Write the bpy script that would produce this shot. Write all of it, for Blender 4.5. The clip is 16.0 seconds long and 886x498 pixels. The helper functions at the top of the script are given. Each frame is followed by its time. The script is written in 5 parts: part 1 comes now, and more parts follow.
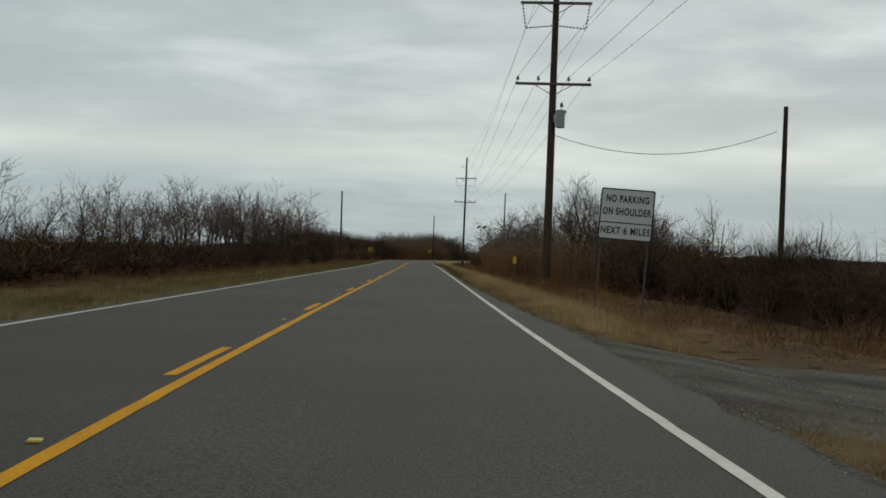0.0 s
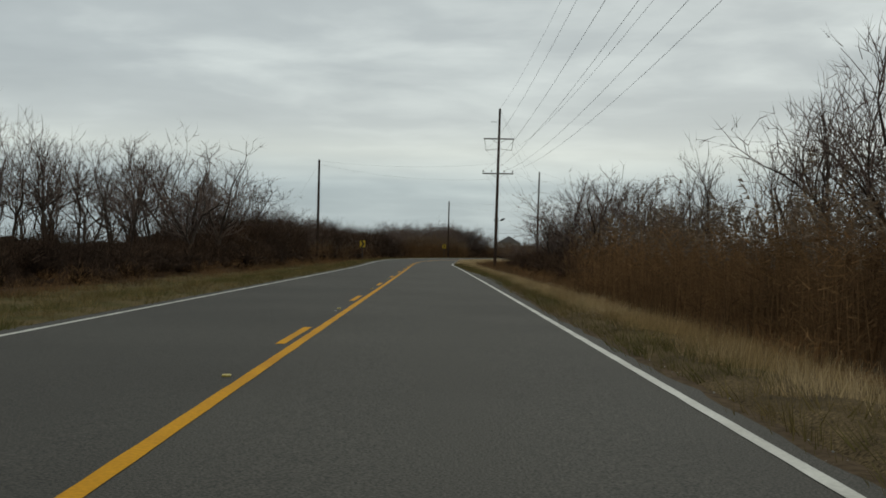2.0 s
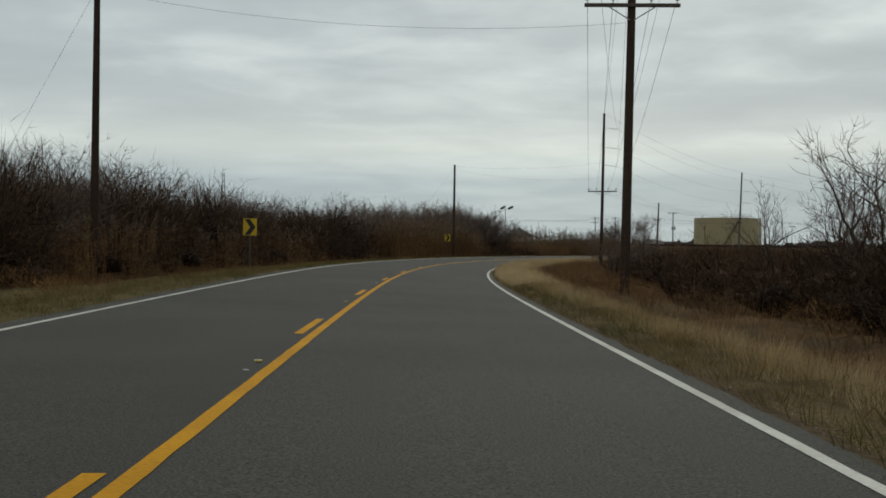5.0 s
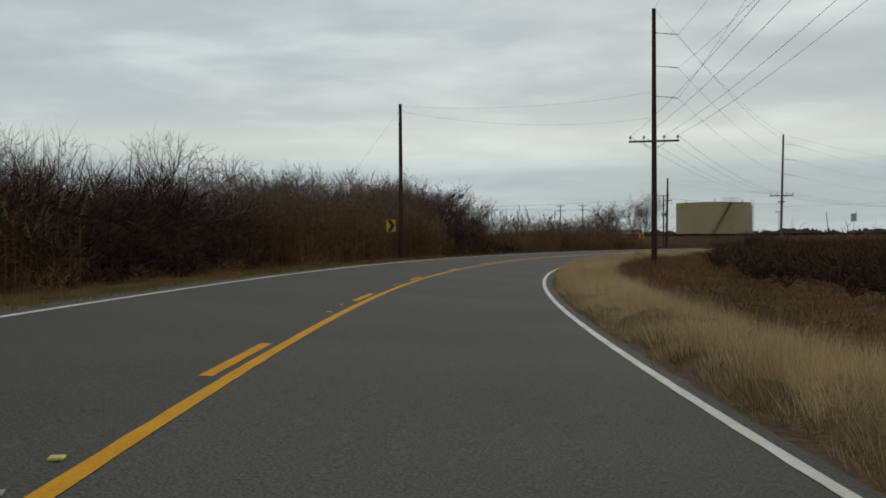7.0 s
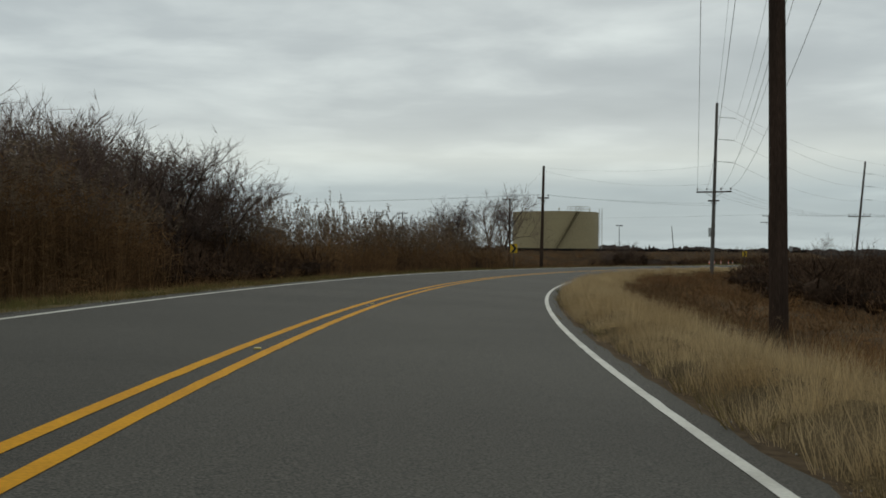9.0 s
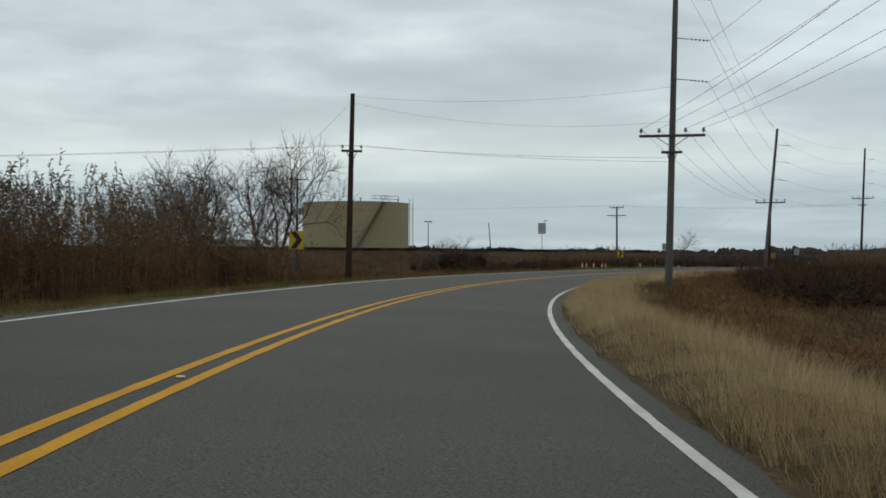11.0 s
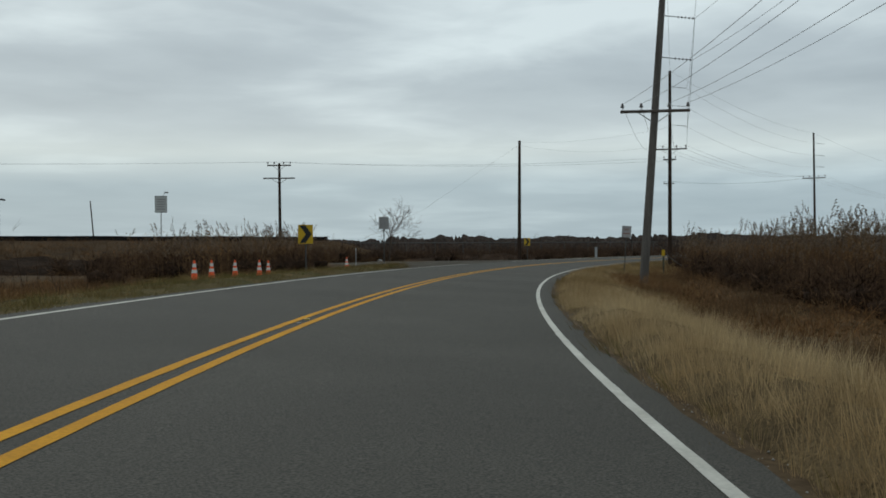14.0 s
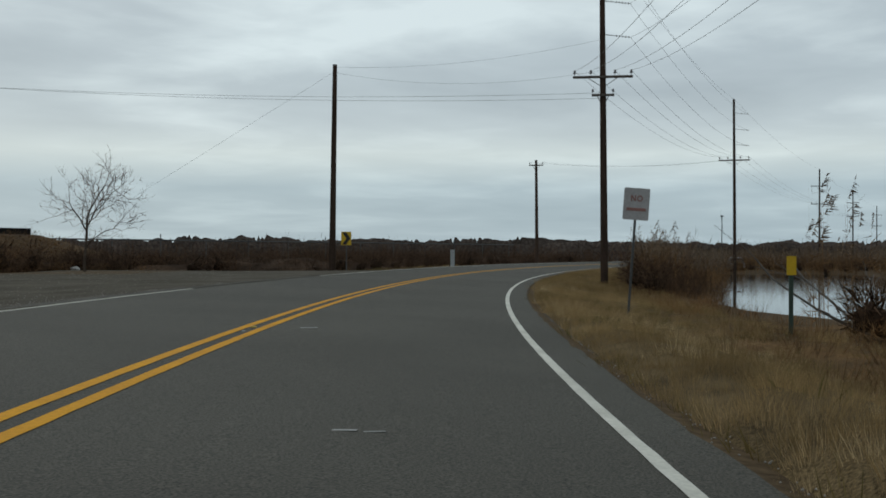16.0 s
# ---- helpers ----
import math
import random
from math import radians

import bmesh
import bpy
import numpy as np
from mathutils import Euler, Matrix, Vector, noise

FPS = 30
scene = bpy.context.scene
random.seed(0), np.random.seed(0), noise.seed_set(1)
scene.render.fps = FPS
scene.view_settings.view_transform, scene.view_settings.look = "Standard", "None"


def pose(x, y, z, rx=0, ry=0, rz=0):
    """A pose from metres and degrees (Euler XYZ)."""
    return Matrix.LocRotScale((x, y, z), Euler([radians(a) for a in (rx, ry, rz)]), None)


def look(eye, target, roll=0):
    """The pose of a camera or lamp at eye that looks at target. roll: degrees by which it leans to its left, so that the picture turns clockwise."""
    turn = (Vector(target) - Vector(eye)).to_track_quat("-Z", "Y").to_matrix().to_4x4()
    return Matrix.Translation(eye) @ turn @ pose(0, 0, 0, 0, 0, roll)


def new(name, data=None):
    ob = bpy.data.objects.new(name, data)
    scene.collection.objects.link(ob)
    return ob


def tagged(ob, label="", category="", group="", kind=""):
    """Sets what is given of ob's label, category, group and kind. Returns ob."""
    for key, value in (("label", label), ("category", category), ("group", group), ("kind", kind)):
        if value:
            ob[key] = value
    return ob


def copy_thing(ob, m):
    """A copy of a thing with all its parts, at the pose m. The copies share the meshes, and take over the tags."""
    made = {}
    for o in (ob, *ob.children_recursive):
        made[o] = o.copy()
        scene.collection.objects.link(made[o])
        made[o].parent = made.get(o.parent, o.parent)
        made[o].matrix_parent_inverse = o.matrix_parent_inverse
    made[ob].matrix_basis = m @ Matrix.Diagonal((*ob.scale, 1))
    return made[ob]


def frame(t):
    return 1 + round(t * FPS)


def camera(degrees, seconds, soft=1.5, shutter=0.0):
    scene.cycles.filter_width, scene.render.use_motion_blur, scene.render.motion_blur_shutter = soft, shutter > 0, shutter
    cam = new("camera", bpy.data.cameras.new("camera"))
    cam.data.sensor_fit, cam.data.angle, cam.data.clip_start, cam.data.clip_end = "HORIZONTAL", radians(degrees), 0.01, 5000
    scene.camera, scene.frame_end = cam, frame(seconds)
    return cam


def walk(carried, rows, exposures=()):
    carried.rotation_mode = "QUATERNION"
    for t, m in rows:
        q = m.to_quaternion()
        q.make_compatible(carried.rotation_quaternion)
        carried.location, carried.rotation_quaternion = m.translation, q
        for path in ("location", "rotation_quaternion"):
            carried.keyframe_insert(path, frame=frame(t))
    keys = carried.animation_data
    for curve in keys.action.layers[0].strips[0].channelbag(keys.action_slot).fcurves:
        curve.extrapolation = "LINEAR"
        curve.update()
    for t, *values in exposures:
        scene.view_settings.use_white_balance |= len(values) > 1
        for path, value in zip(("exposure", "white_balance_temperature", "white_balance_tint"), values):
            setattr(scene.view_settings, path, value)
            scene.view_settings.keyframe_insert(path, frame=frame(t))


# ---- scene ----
# ---------------------------------------------------------------- camera
PATH = [
    (0.0, 1.878, -0.24, 1.108, 90.386, -1.704, -1.793),
    (0.5, 1.955, 13.918, 1.128, 90.25, -1.077, -1.511),
    (1.0, 2.034, 27.931, 1.134, 90.055, -0.972, -1.249),
    (1.5, 2.124, 42.046, 1.138, 90.12, -1.09, -1.255),
    (2.0, 2.208, 56.009, 1.136, 90.179, -1.174, -1.271),
    (2.5, 2.255, 69.848, 1.151, 89.983, -1.227, -1.374),
    (3.0, 2.32, 83.659, 1.138, 89.999, -1.056, -1.449),
    (3.5, 2.461, 97.211, 1.107, 90.466, -1.069, -1.516),
    (4.0, 2.582, 111.129, 1.166, 90.263, -1.079, -1.642),
    (4.9, 2.945, 136.13, 1.136, 89.962, -0.783, -1.597),
    (5.7, 3.281, 157.685, 1.113, 89.901, -0.479, -1.811),
    (6.5, 3.854, 178.87, 1.109, 89.84, -0.174, -3.015),
    (7.0, 4.573, 192.032, 1.07, 89.739, 0.431, -4.563),
    (7.5, 5.598, 205.065, 1.092, 89.94, 0.199, -6.723),
    (8.0, 7.237, 218.114, 1.058, 89.934, 0.164, -9.208),
    (8.5, 9.438, 231.352, 1.039, 90.274, 0.004, -11.652),
    (9.0, 12.142, 244.245, 1.025, 90.435, -0.358, -14.354),
    (9.8, 17.592, 263.974, 1.052, 90.471, -0.26, -18.469),
    (10.6, 24.192, 282.638, 1.048, 90.508, -0.162, -22.585),
    (11.5, 33.38, 303.151, 1.011, 90.549, -0.052, -27.906),
    (12.0, 39.531, 314.325, 1.025, 90.274, 0.48, -30.934),
    (12.5, 46.035, 324.934, 1.042, 89.994, 0.816, -33.742),
    (13.0, 52.924, 335.097, 1.053, 89.867, 0.632, -36.604),
    (13.5, 60.466, 345.132, 1.037, 90.097, 0.543, -39.486),
    (14.0, 68.597, 354.865, 1.05, 90.129, 0.558, -42.44),
    (14.5, 76.991, 364.021, 1.057, 90.038, 0.782, -45.024),
    (15.0, 85.858, 372.922, 1.064, 90.018, 0.585, -47.556),
    (15.5, 94.973, 381.272, 1.037, 89.955, 0.399, -49.848),
    (16.0, 104.161, 389.102, 1.027, 90.292, -0.168, -52.103),
]
cam = camera(42.95, 16.0, soft=1.7)
walk(cam, [(t, pose(*p)) for t, *p in PATH], [(0, -0.13, 6790, 4), (9.0, -0.13, 6720, 4), (11.5, -0.03, 6360, 3), (12.5, -0.03, 6360, 3), (14.5, -0.12, 6360, 3), (16.0, -0.08, 6360, 3)])

# ---------------------------------------------------------------- sky and sun
def build_world():
    w = bpy.data.worlds.new("world")
    scene.world = w
    w.use_nodes = True
    nt = w.node_tree
    nt.nodes.clear()
    N, L = nt.nodes.new, nt.links.new
    out, bg = N("ShaderNodeOutputWorld"), N("ShaderNodeBackground")
    sky = N("ShaderNodeTexSky")
    sky.sky_type, sky.sun_disc = "NISHITA", False
    sky.sun_elevation, sky.sun_rotation = radians(34), radians(20)
    sky.dust_density, sky.ozone_density = 2.0, 1.0
    co, sep = N("ShaderNodeTexCoord"), N("ShaderNodeSeparateXYZ")
    L(co.outputs["Generated"], sep.inputs[0])

    def math_node(op, a, b=None):
        n = N("ShaderNodeMath")
        n.operation = op
        for i, v in enumerate((a, b)):
            if v is None:
                continue
            if isinstance(v, (int, float)):
                n.inputs[i].default_value = v
            else:
                L(v, n.inputs[i])
        return n.outputs[0]

    def ramp(fac, stops):
        n = N("ShaderNodeValToRGB")
        els = n.color_ramp.elements
        for i, (p, c) in enumerate(stops):
            e = els[i] if i < 2 else els.new(p)
            e.position, e.color = p, (*c, 1)
        L(fac, n.inputs[0])
        return n.outputs[0]

    def mix(kind, fac, a, b):
        n = N("ShaderNodeMix")
        n.data_type, n.blend_type = "RGBA", kind
        for i, v in ((0, fac), (6, a), (7, b)):
            if isinstance(v, (int, float)):
                n.inputs[i].default_value = v
            elif isinstance(v, tuple):
                n.inputs[i].default_value = (*v, 1)
            else:
                L(v, n.inputs[i])
        return n.outputs[2]

    # a flat cloud sheet seen in perspective: direction over its height
    up = math_node("ADD", math_node("MAXIMUM", sep.outputs[2], 0.0), 0.085)
    flat = N("ShaderNodeCombineXYZ")
    L(math_node("DIVIDE", sep.outputs[0], up), flat.inputs[0])
    L(math_node("DIVIDE", sep.outputs[1], up), flat.inputs[1])

    def noise_tex(scale, detail, rough, distort, shift):
        m, n = N("ShaderNodeMapping"), N("ShaderNodeTexNoise")
        m.inputs["Location"].default_value = shift
        L(flat.outputs[0], m.inputs[0])
        L(m.outputs[0], n.inputs["Vector"])
        for k, v in (("Scale", scale), ("Detail", detail), ("Roughness", rough), ("Distortion", distort)):
            n.inputs[k].default_value = v
        return n.outputs["Fac"]

    big, fine = noise_tex(0.40, 4, 0.48, 0.15, (3.1, 1.7, 0)), noise_tex(1.5, 5, 0.52, 0.2, (0.4, 5.2, 2))
    cloud = mix("MIX", 0.42, big, fine)
    tone = ramp(cloud, [(0.35, (0.425, 0.475, 0.53)), (0.63, (0.775, 0.84, 0.885)), (0.5, (0.535, 0.59, 0.645))])
    # clearer, bluer air towards the horizon with pale streaks
    low = ramp(sep.outputs[2], [(0.0, (1, 1, 1)), (0.17, (0, 0, 0)), (0.09, (0.8, 0.8, 0.8))])
    streak = ramp(sep.outputs[2], [(0.0, (0.405, 0.50, 0.565)), (0.15, (0.56, 0.61, 0.65)), (0.06, (0.43, 0.535, 0.605)),
                                   (0.088, (0.83, 0.88, 0.865)), (0.115, (0.68, 0.73, 0.76))])
    tone = mix("MIX", low, tone, mix("MIX", 0.35, streak, tone))
    sheet = mix("MIX", 1.0, (0, 0, 0), tone)
    skyc = N("ShaderNodeVectorMath")
    skyc.operation = "SCALE"
    L(sky.outputs[0], skyc.inputs[0])
    skyc.inputs[3].default_value = 0.06
    # overcast: almost all of the blue is hidden by the sheet
    final = mix("MIX", 0.93, skyc.outputs[0], sheet)
    L(final, bg.inputs[0])
    bg.inputs[1].default_value = 1.0
    L(bg.outputs[0], out.inputs[0])


build_world()
sun = new("sun", bpy.data.lights.new("sun", "SUN"))
sun.data.energy, sun.data.angle, sun.data.color = 0.6, radians(25), (1.0, 0.96, 0.9)
sun.matrix_world = look((0, 0, 50), (-0.28 * 40, -0.78 * 40, 50 - 0.56 * 40))
scene.view_settings.exposure = 0.0

# ---------------------------------------------------------------- materials
def material(name, base, rough=0.8, metal=0.0, vary=0.25, scale=3.0, fine=40.0, bump=0.0, second=None, spot=0.0, stretch=None, per_island=0.0, per_object=0.0, spec=0.3):
    """Two scales of variation in tone, with fine relief."""
    m = bpy.data.materials.new(name)
    m.use_nodes = True
    nt = m.node_tree
    N, L = nt.nodes.new, nt.links.new
    b = nt.nodes["Principled BSDF"]
    b.inputs["Roughness"].default_value, b.inputs["Metallic"].default_value = rough, metal
    b.inputs["Specular IOR Level"].default_value = spec
    co, mp = N("ShaderNodeTexCoord"), N("ShaderNodeMapping")
    L(co.outputs["Object"], mp.inputs[0])
    if stretch:
        mp.inputs["Scale"].default_value = stretch

    def tex(sc, detail):
        n = N("ShaderNodeTexNoise")
        n.inputs["Scale"].default_value, n.inputs["Detail"].default_value = sc, detail
        L(mp.outputs[0], n.inputs["Vector"])
        return n.outputs["Fac"]

    def mixc(kind, fac, a, c):
        n = N("ShaderNodeMix")
        n.data_type, n.blend_type = "RGBA", kind
        for i, v in ((0, fac), (6, a), (7, c)):
            if isinstance(v, (int, float)):
                n.inputs[i].default_value = v
            elif isinstance(v, tuple):
                n.inputs[i].default_value = (*v, 1)
            else:
                L(v, n.inputs[i])
        return n.outputs[2]

    def rng(v, lo, hi, a, c):
        n = N("ShaderNodeMapRange")
        L(v, n.inputs[0])
        for i, x in enumerate((lo, hi, a, c)):
            n.inputs[i + 1].default_value = x
        return n.outputs[0]

    large, small = tex(scale, 4), tex(fine, 3)
    col = mixc("MIX", rng(large, 0.35, 0.65, 0, 1), tuple(base), tuple(second) if second else tuple(c * (1 - vary) for c in base))
    val = N("ShaderNodeHueSaturation")
    L(col, val.inputs["Color"])
    amount = rng(small, 0.3, 0.7, 1 - vary, 1 + vary)
    for strength, source in ((per_island, "isl"), (per_object, "obj")):
        if strength:
            n = N("ShaderNodeNewGeometry") if source == "isl" else N("ShaderNodeObjectInfo")
            o = n.outputs["Random Per Island"] if source == "isl" else n.outputs["Random"]
            mul = N("ShaderNodeMath")
            mul.operation = "MULTIPLY"
            L(amount, mul.inputs[0])
            L(rng(o, 0, 1, 1 - strength, 1 + strength), mul.inputs[1])
            amount = mul.outputs[0]
    L(amount, val.inputs["Value"])
    L(val.outputs[0], b.inputs["Base Color"])
    if bump:
        n = N("ShaderNodeBump")
        n.inputs["Strength"].default_value, n.inputs["Distance"].default_value = bump, 0.02
        L(small, n.inputs["Height"])
        L(n.outputs[0], b.inputs["Normal"])
    return m


def let_light_through(m, share):
    """Thin dry leaves: part of the light goes through."""
    nt = m.node_tree
    b, out = nt.nodes["Principled BSDF"], nt.nodes["Material Output"]
    tr, mx = nt.nodes.new("ShaderNodeBsdfTranslucent"), nt.nodes.new("ShaderNodeMixShader")
    nt.links.new(b.inputs["Base Color"].links[0].from_socket, tr.inputs["Color"])
    mx.inputs[0].default_value = share
    nt.links.new(b.outputs[0], mx.inputs[1])
    nt.links.new(tr.outputs[0], mx.inputs[2])
    nt.links.new(mx.outputs[0], out.inputs["Surface"])
    return m


ASPHALT = material("asphalt", (0.0485, 0.0435, 0.0340), 0.85, vary=0.75, scale=0.22, fine=60, bump=0.4, second=(0.062, 0.0565, 0.0447), spec=0.25)
# the same asphalt scaled down: weaker light on the left put into colour
ASPHALT_DIM = material("dimmed_asphalt", (0.0425, 0.0382, 0.0297), 0.85, vary=0.75, scale=0.22, fine=60, bump=0.4, second=(0.0545, 0.0496, 0.039), spec=0.25)
GRAVEL = material("gravel", (0.115, 0.104, 0.09), 0.95, vary=0.6, scale=0.8, fine=28, bump=0.8, second=(0.06, 0.052, 0.043), spec=0.02)
PALE_GRAVEL = material("pale_gravel", (0.10, 0.088, 0.070), 0.95, vary=0.4, scale=0.5, fine=24, bump=0.8, second=(0.062, 0.053, 0.041), spec=0.02)
WHITE_LINE = material("white_paint", (0.58, 0.56, 0.49), 0.7, vary=0.12, scale=1.2, fine=30, second=(0.45, 0.43, 0.37))
YELLOW_LINE = material("yellow_paint", (0.60, 0.285, 0.008), 0.8, spec=0.1, vary=0.14, scale=1.0, fine=30, second=(0.50, 0.23, 0.01))
SOIL = material("dry_ground", (0.08, 0.056, 0.034), 0.95, vary=0.35, scale=0.35, fine=9, bump=0.4, second=(0.09, 0.062, 0.036), spec=0.02)
POLE_WOOD = material("weathered_pole_wood", (0.064, 0.042, 0.031), 0.9, vary=0.4, scale=1.2, fine=22, second=(0.042, 0.029, 0.022), stretch=(4, 4, 0.25), per_object=0.2, spec=0.02)
POLE_GREY = material("grey_pole_wood", (0.15, 0.135, 0.12), 0.9, vary=0.3, scale=1.2, fine=22, second=(0.10, 0.09, 0.08), stretch=(4, 4, 0.25), spec=0.02)
ARM_WOOD = material("crossarm_wood", (0.12, 0.10, 0.085), 0.9, vary=0.3, scale=2, fine=25, stretch=(0.4, 4, 4), spec=0.02)
STEEL = material("galvanised_steel", (0.38, 0.39, 0.39), 0.5, 0.6, vary=0.15, scale=4, fine=30)
PORCELAIN = material("grey_porcelain", (0.16, 0.15, 0.15), 0.35, vary=0.1)
WIRE = material("aluminium_wire", (0.06, 0.06, 0.062), 0.6, 0.3, vary=0.1)
TANK_PAINT = material("tan_tank_paint", (0.36, 0.295, 0.165), 0.6, vary=0.07, scale=0.12, fine=2.5, second=(0.32, 0.26, 0.145))
# tank tan darkened: the shadow on the stair is in this colour
STAIR_SHADE = material("shaded_stair_paint", (0.17, 0.135, 0.07), 0.7, vary=0.2, scale=1.0, fine=8)
TANK_TRIM = material("pale_tank_rail_paint", (0.5, 0.48, 0.42), 0.6, vary=0.1)

WATER = material("pond_water", (0.02, 0.022, 0.02), 0.06, vary=0.1, scale=0.5, fine=1.5, bump=0.03, spec=0.6)
BARK = material("dark_bark", (0.075, 0.058, 0.046), 0.95, vary=0.3, scale=1.5, fine=12, second=(0.05, 0.038, 0.03), per_object=0.3, spec=0.02)
TWIG = material("bare_twigs", (0.15, 0.108, 0.088), 0.95, vary=0.2, scale=0.4, fine=3, second=(0.10, 0.07, 0.058), per_object=0.25, spec=0.02)
BRUSH = material("brush_twigs", (0.098, 0.058, 0.034), 0.95, vary=0.25, scale=0.12, fine=1.5, second=(0.058, 0.038, 0.027), per_island=0.5, spec=0.02)
# twig brown darkened to stand in for self-shading deep in the brush
SHADED_BRUSH = material("shaded_brush", (0.046, 0.029, 0.019), 0.98, vary=0.5, scale=0.5, fine=6, bump=1.0, second=(0.02, 0.013, 0.009), per_island=0.4, spec=0.02)
FAR_WOOD = material("far_bare_woods", (0.085, 0.066, 0.056), 0.98, vary=0.5, scale=0.06, fine=1.2, bump=0.6, second=(0.05, 0.04, 0.034), spec=0.02)
REED = material("dry_reed", (0.21, 0.12, 0.056), 0.9, vary=0.3, scale=0.25, fine=2, second=(0.115, 0.068, 0.034), per_island=0.45, spec=0.02)
PLUME = material("reed_plume", (0.19, 0.14, 0.095), 0.95, vary=0.2, scale=0.3, fine=4, second=(0.13, 0.10, 0.078), per_island=0.35, spec=0.02)
GRASS = material("dry_grass", (0.55, 0.42, 0.24), 0.9, vary=0.2, scale=0.35, fine=1.2, second=(0.36, 0.25, 0.125), per_island=0.35, spec=0.02)
GRASS_BROWN = material("brown_dry_grass", (0.37, 0.255, 0.12), 0.9, vary=0.25, scale=0.3, fine=1.2, second=(0.20, 0.135, 0.062), per_island=0.35, spec=0.02)
GRASS_GREEN = material("half_green_grass", (0.095, 0.092, 0.03), 0.9, vary=0.25, scale=0.3, fine=1.5, second=(0.17, 0.118, 0.05), per_island=0.35, spec=0.02)
WEED = material("russet_weeds", (0.235, 0.125, 0.053), 0.95, vary=0.25, scale=0.2, fine=1.5, second=(0.085, 0.056, 0.033), per_island=0.5, spec=0.02)
SIGN_WHITE = material("white_sign_sheeting", (0.50, 0.51, 0.49), 0.5, vary=0.08, scale=1.5, fine=20, second=(0.46, 0.47, 0.45))
SIGN_BLACK = material("black_sign_ink", (0.02, 0.02, 0.02), 0.6, vary=0.1)
SIGN_GREY = material("faded_sign_face", (0.30, 0.29, 0.28), 0.6, vary=0.1, scale=2, fine=15, second=(0.24, 0.235, 0.23))
SIGN_RED = material("faded_red_ink", (0.27, 0.135, 0.115), 0.6, vary=0.1)
SIGN_YELLOW = material("yellow_sign_sheeting", (0.55, 0.35, 0.013), 0.5, vary=0.08, scale=2, fine=15)
MARKER_GREEN = material("green_marker_post", (0.04, 0.06, 0.045), 0.6, vary=0.15)
CONE_ORANGE = material("orange_cone_plastic", (0.85, 0.12, 0.03), 0.5, vary=0.1, scale=3, fine=20)
CONE_COLLAR = material("pale_reflective_collar", (0.62, 0.60, 0.56), 0.5, vary=0.12)
RUBBER = material("black_rubber", (0.018, 0.018, 0.018), 0.7, vary=0.2, spec=0.02)
CAN_GREY = material("transformer_grey_paint", (0.28, 0.29, 0.29), 0.45, vary=0.1, scale=3)
LEVEE_WALL = material("black_wall_liner", (0.018, 0.017, 0.017), 0.7, vary=0.3, scale=0.5, fine=4, spec=0.02)
ROCK = material("pale_rock", (0.33, 0.315, 0.29), 0.9, vary=0.2, scale=4, fine=20, bump=0.5, spec=0.02)
ROOF = material("grey_roof_sheet", (0.16, 0.155, 0.15), 0.7, vary=0.15, scale=0.5, fine=4)
HOUSE_WALL = material("pale_house_siding", (0.34, 0.32, 0.29), 0.8, vary=0.1, scale=0.5, fine=6)
CAR_PAINT = material("dark_car_paint", (0.012, 0.013, 0.015), 0.25, vary=0.1, spec=0.5)
CAR_PALE = material("pale_car_paint", (0.55, 0.56, 0.57), 0.3, vary=0.05, spec=0.5)
GLASS_DARK = material("tinted_glass", (0.01, 0.012, 0.014), 0.08, vary=0.05, spec=0.6)
STUD = material("marker_stud_yellow", (0.55, 0.42, 0.10), 0.5, vary=0.2)
STUD_WHITE = material("marker_scar_white", (0.26, 0.255, 0.245), 0.6, vary=0.2)
POST_STEEL = material("dull_post_steel", (0.085, 0.085, 0.083), 0.7, 0.3, vary=0.2, scale=4, fine=30)
SIGN_DULL = material("dull_white_sheeting", (0.36, 0.345, 0.34), 0.6, vary=0.1, scale=2, fine=15, second=(0.31, 0.30, 0.295))
THATCH = material("matted_dead_grass", (0.135, 0.095, 0.049), 0.95, vary=0.65, scale=0.9, fine=38, bump=1.0, second=(0.07, 0.05, 0.027), spec=0.02)
LITTER = material("matted_brown_weeds", (0.135, 0.08, 0.038), 0.95, vary=0.5, scale=0.45, fine=11, bump=0.9, second=(0.07, 0.046, 0.025), spec=0.02)
TURF = material("thin_olive_turf", (0.078, 0.068, 0.027), 0.95, vary=0.6, scale=0.7, fine=34, bump=0.8, second=(0.125, 0.092, 0.045), spec=0.02)
for _m, _k in ((GRASS, 0.35), (GRASS_BROWN, 0.3), (GRASS_GREEN, 0.3), (REED, 0.3), (PLUME, 0.35)):
    let_light_through(_m, _k)
LEVEE_SOIL = material("dark_levee_soil", (0.085, 0.055, 0.03), 0.95, vary=0.5, scale=0.3, fine=9, bump=0.5, second=(0.05, 0.034, 0.021), spec=0.02)
# ---------------------------------------------------------------- helpers for meshes
def mesh_object(name, verts, faces, mat, parent=None, smooth=False):
    me = bpy.data.meshes.new(name)
    me.from_pydata([tuple(v) for v in verts], [], [tuple(f) for f in faces])
    if smooth:
        me.polygons.foreach_set("use_smooth", [True] * len(me.polygons))
    me.materials.append(mat)
    ob = new(name, me)
    ob.parent = parent
    return ob


def part(name, bm, mat, parent, label=""):
    me = bpy.data.meshes.new(name)
    bm.to_mesh(me)
    bm.free()
    me.materials.append(mat)
    ob = new(name, me)
    ob.parent = parent
    return tagged(ob, label=label)


def box(bm, size, m, bevel=0.0):
    r = bmesh.ops.create_cube(bm, size=1, matrix=m @ Matrix.Diagonal((*size, 1)))
    if bevel:
        es = list({e for v in r["verts"] for e in v.link_edges})
        bmesh.ops.bevel(bm, geom=es, offset=bevel, segments=1, affect="EDGES")
    return bm


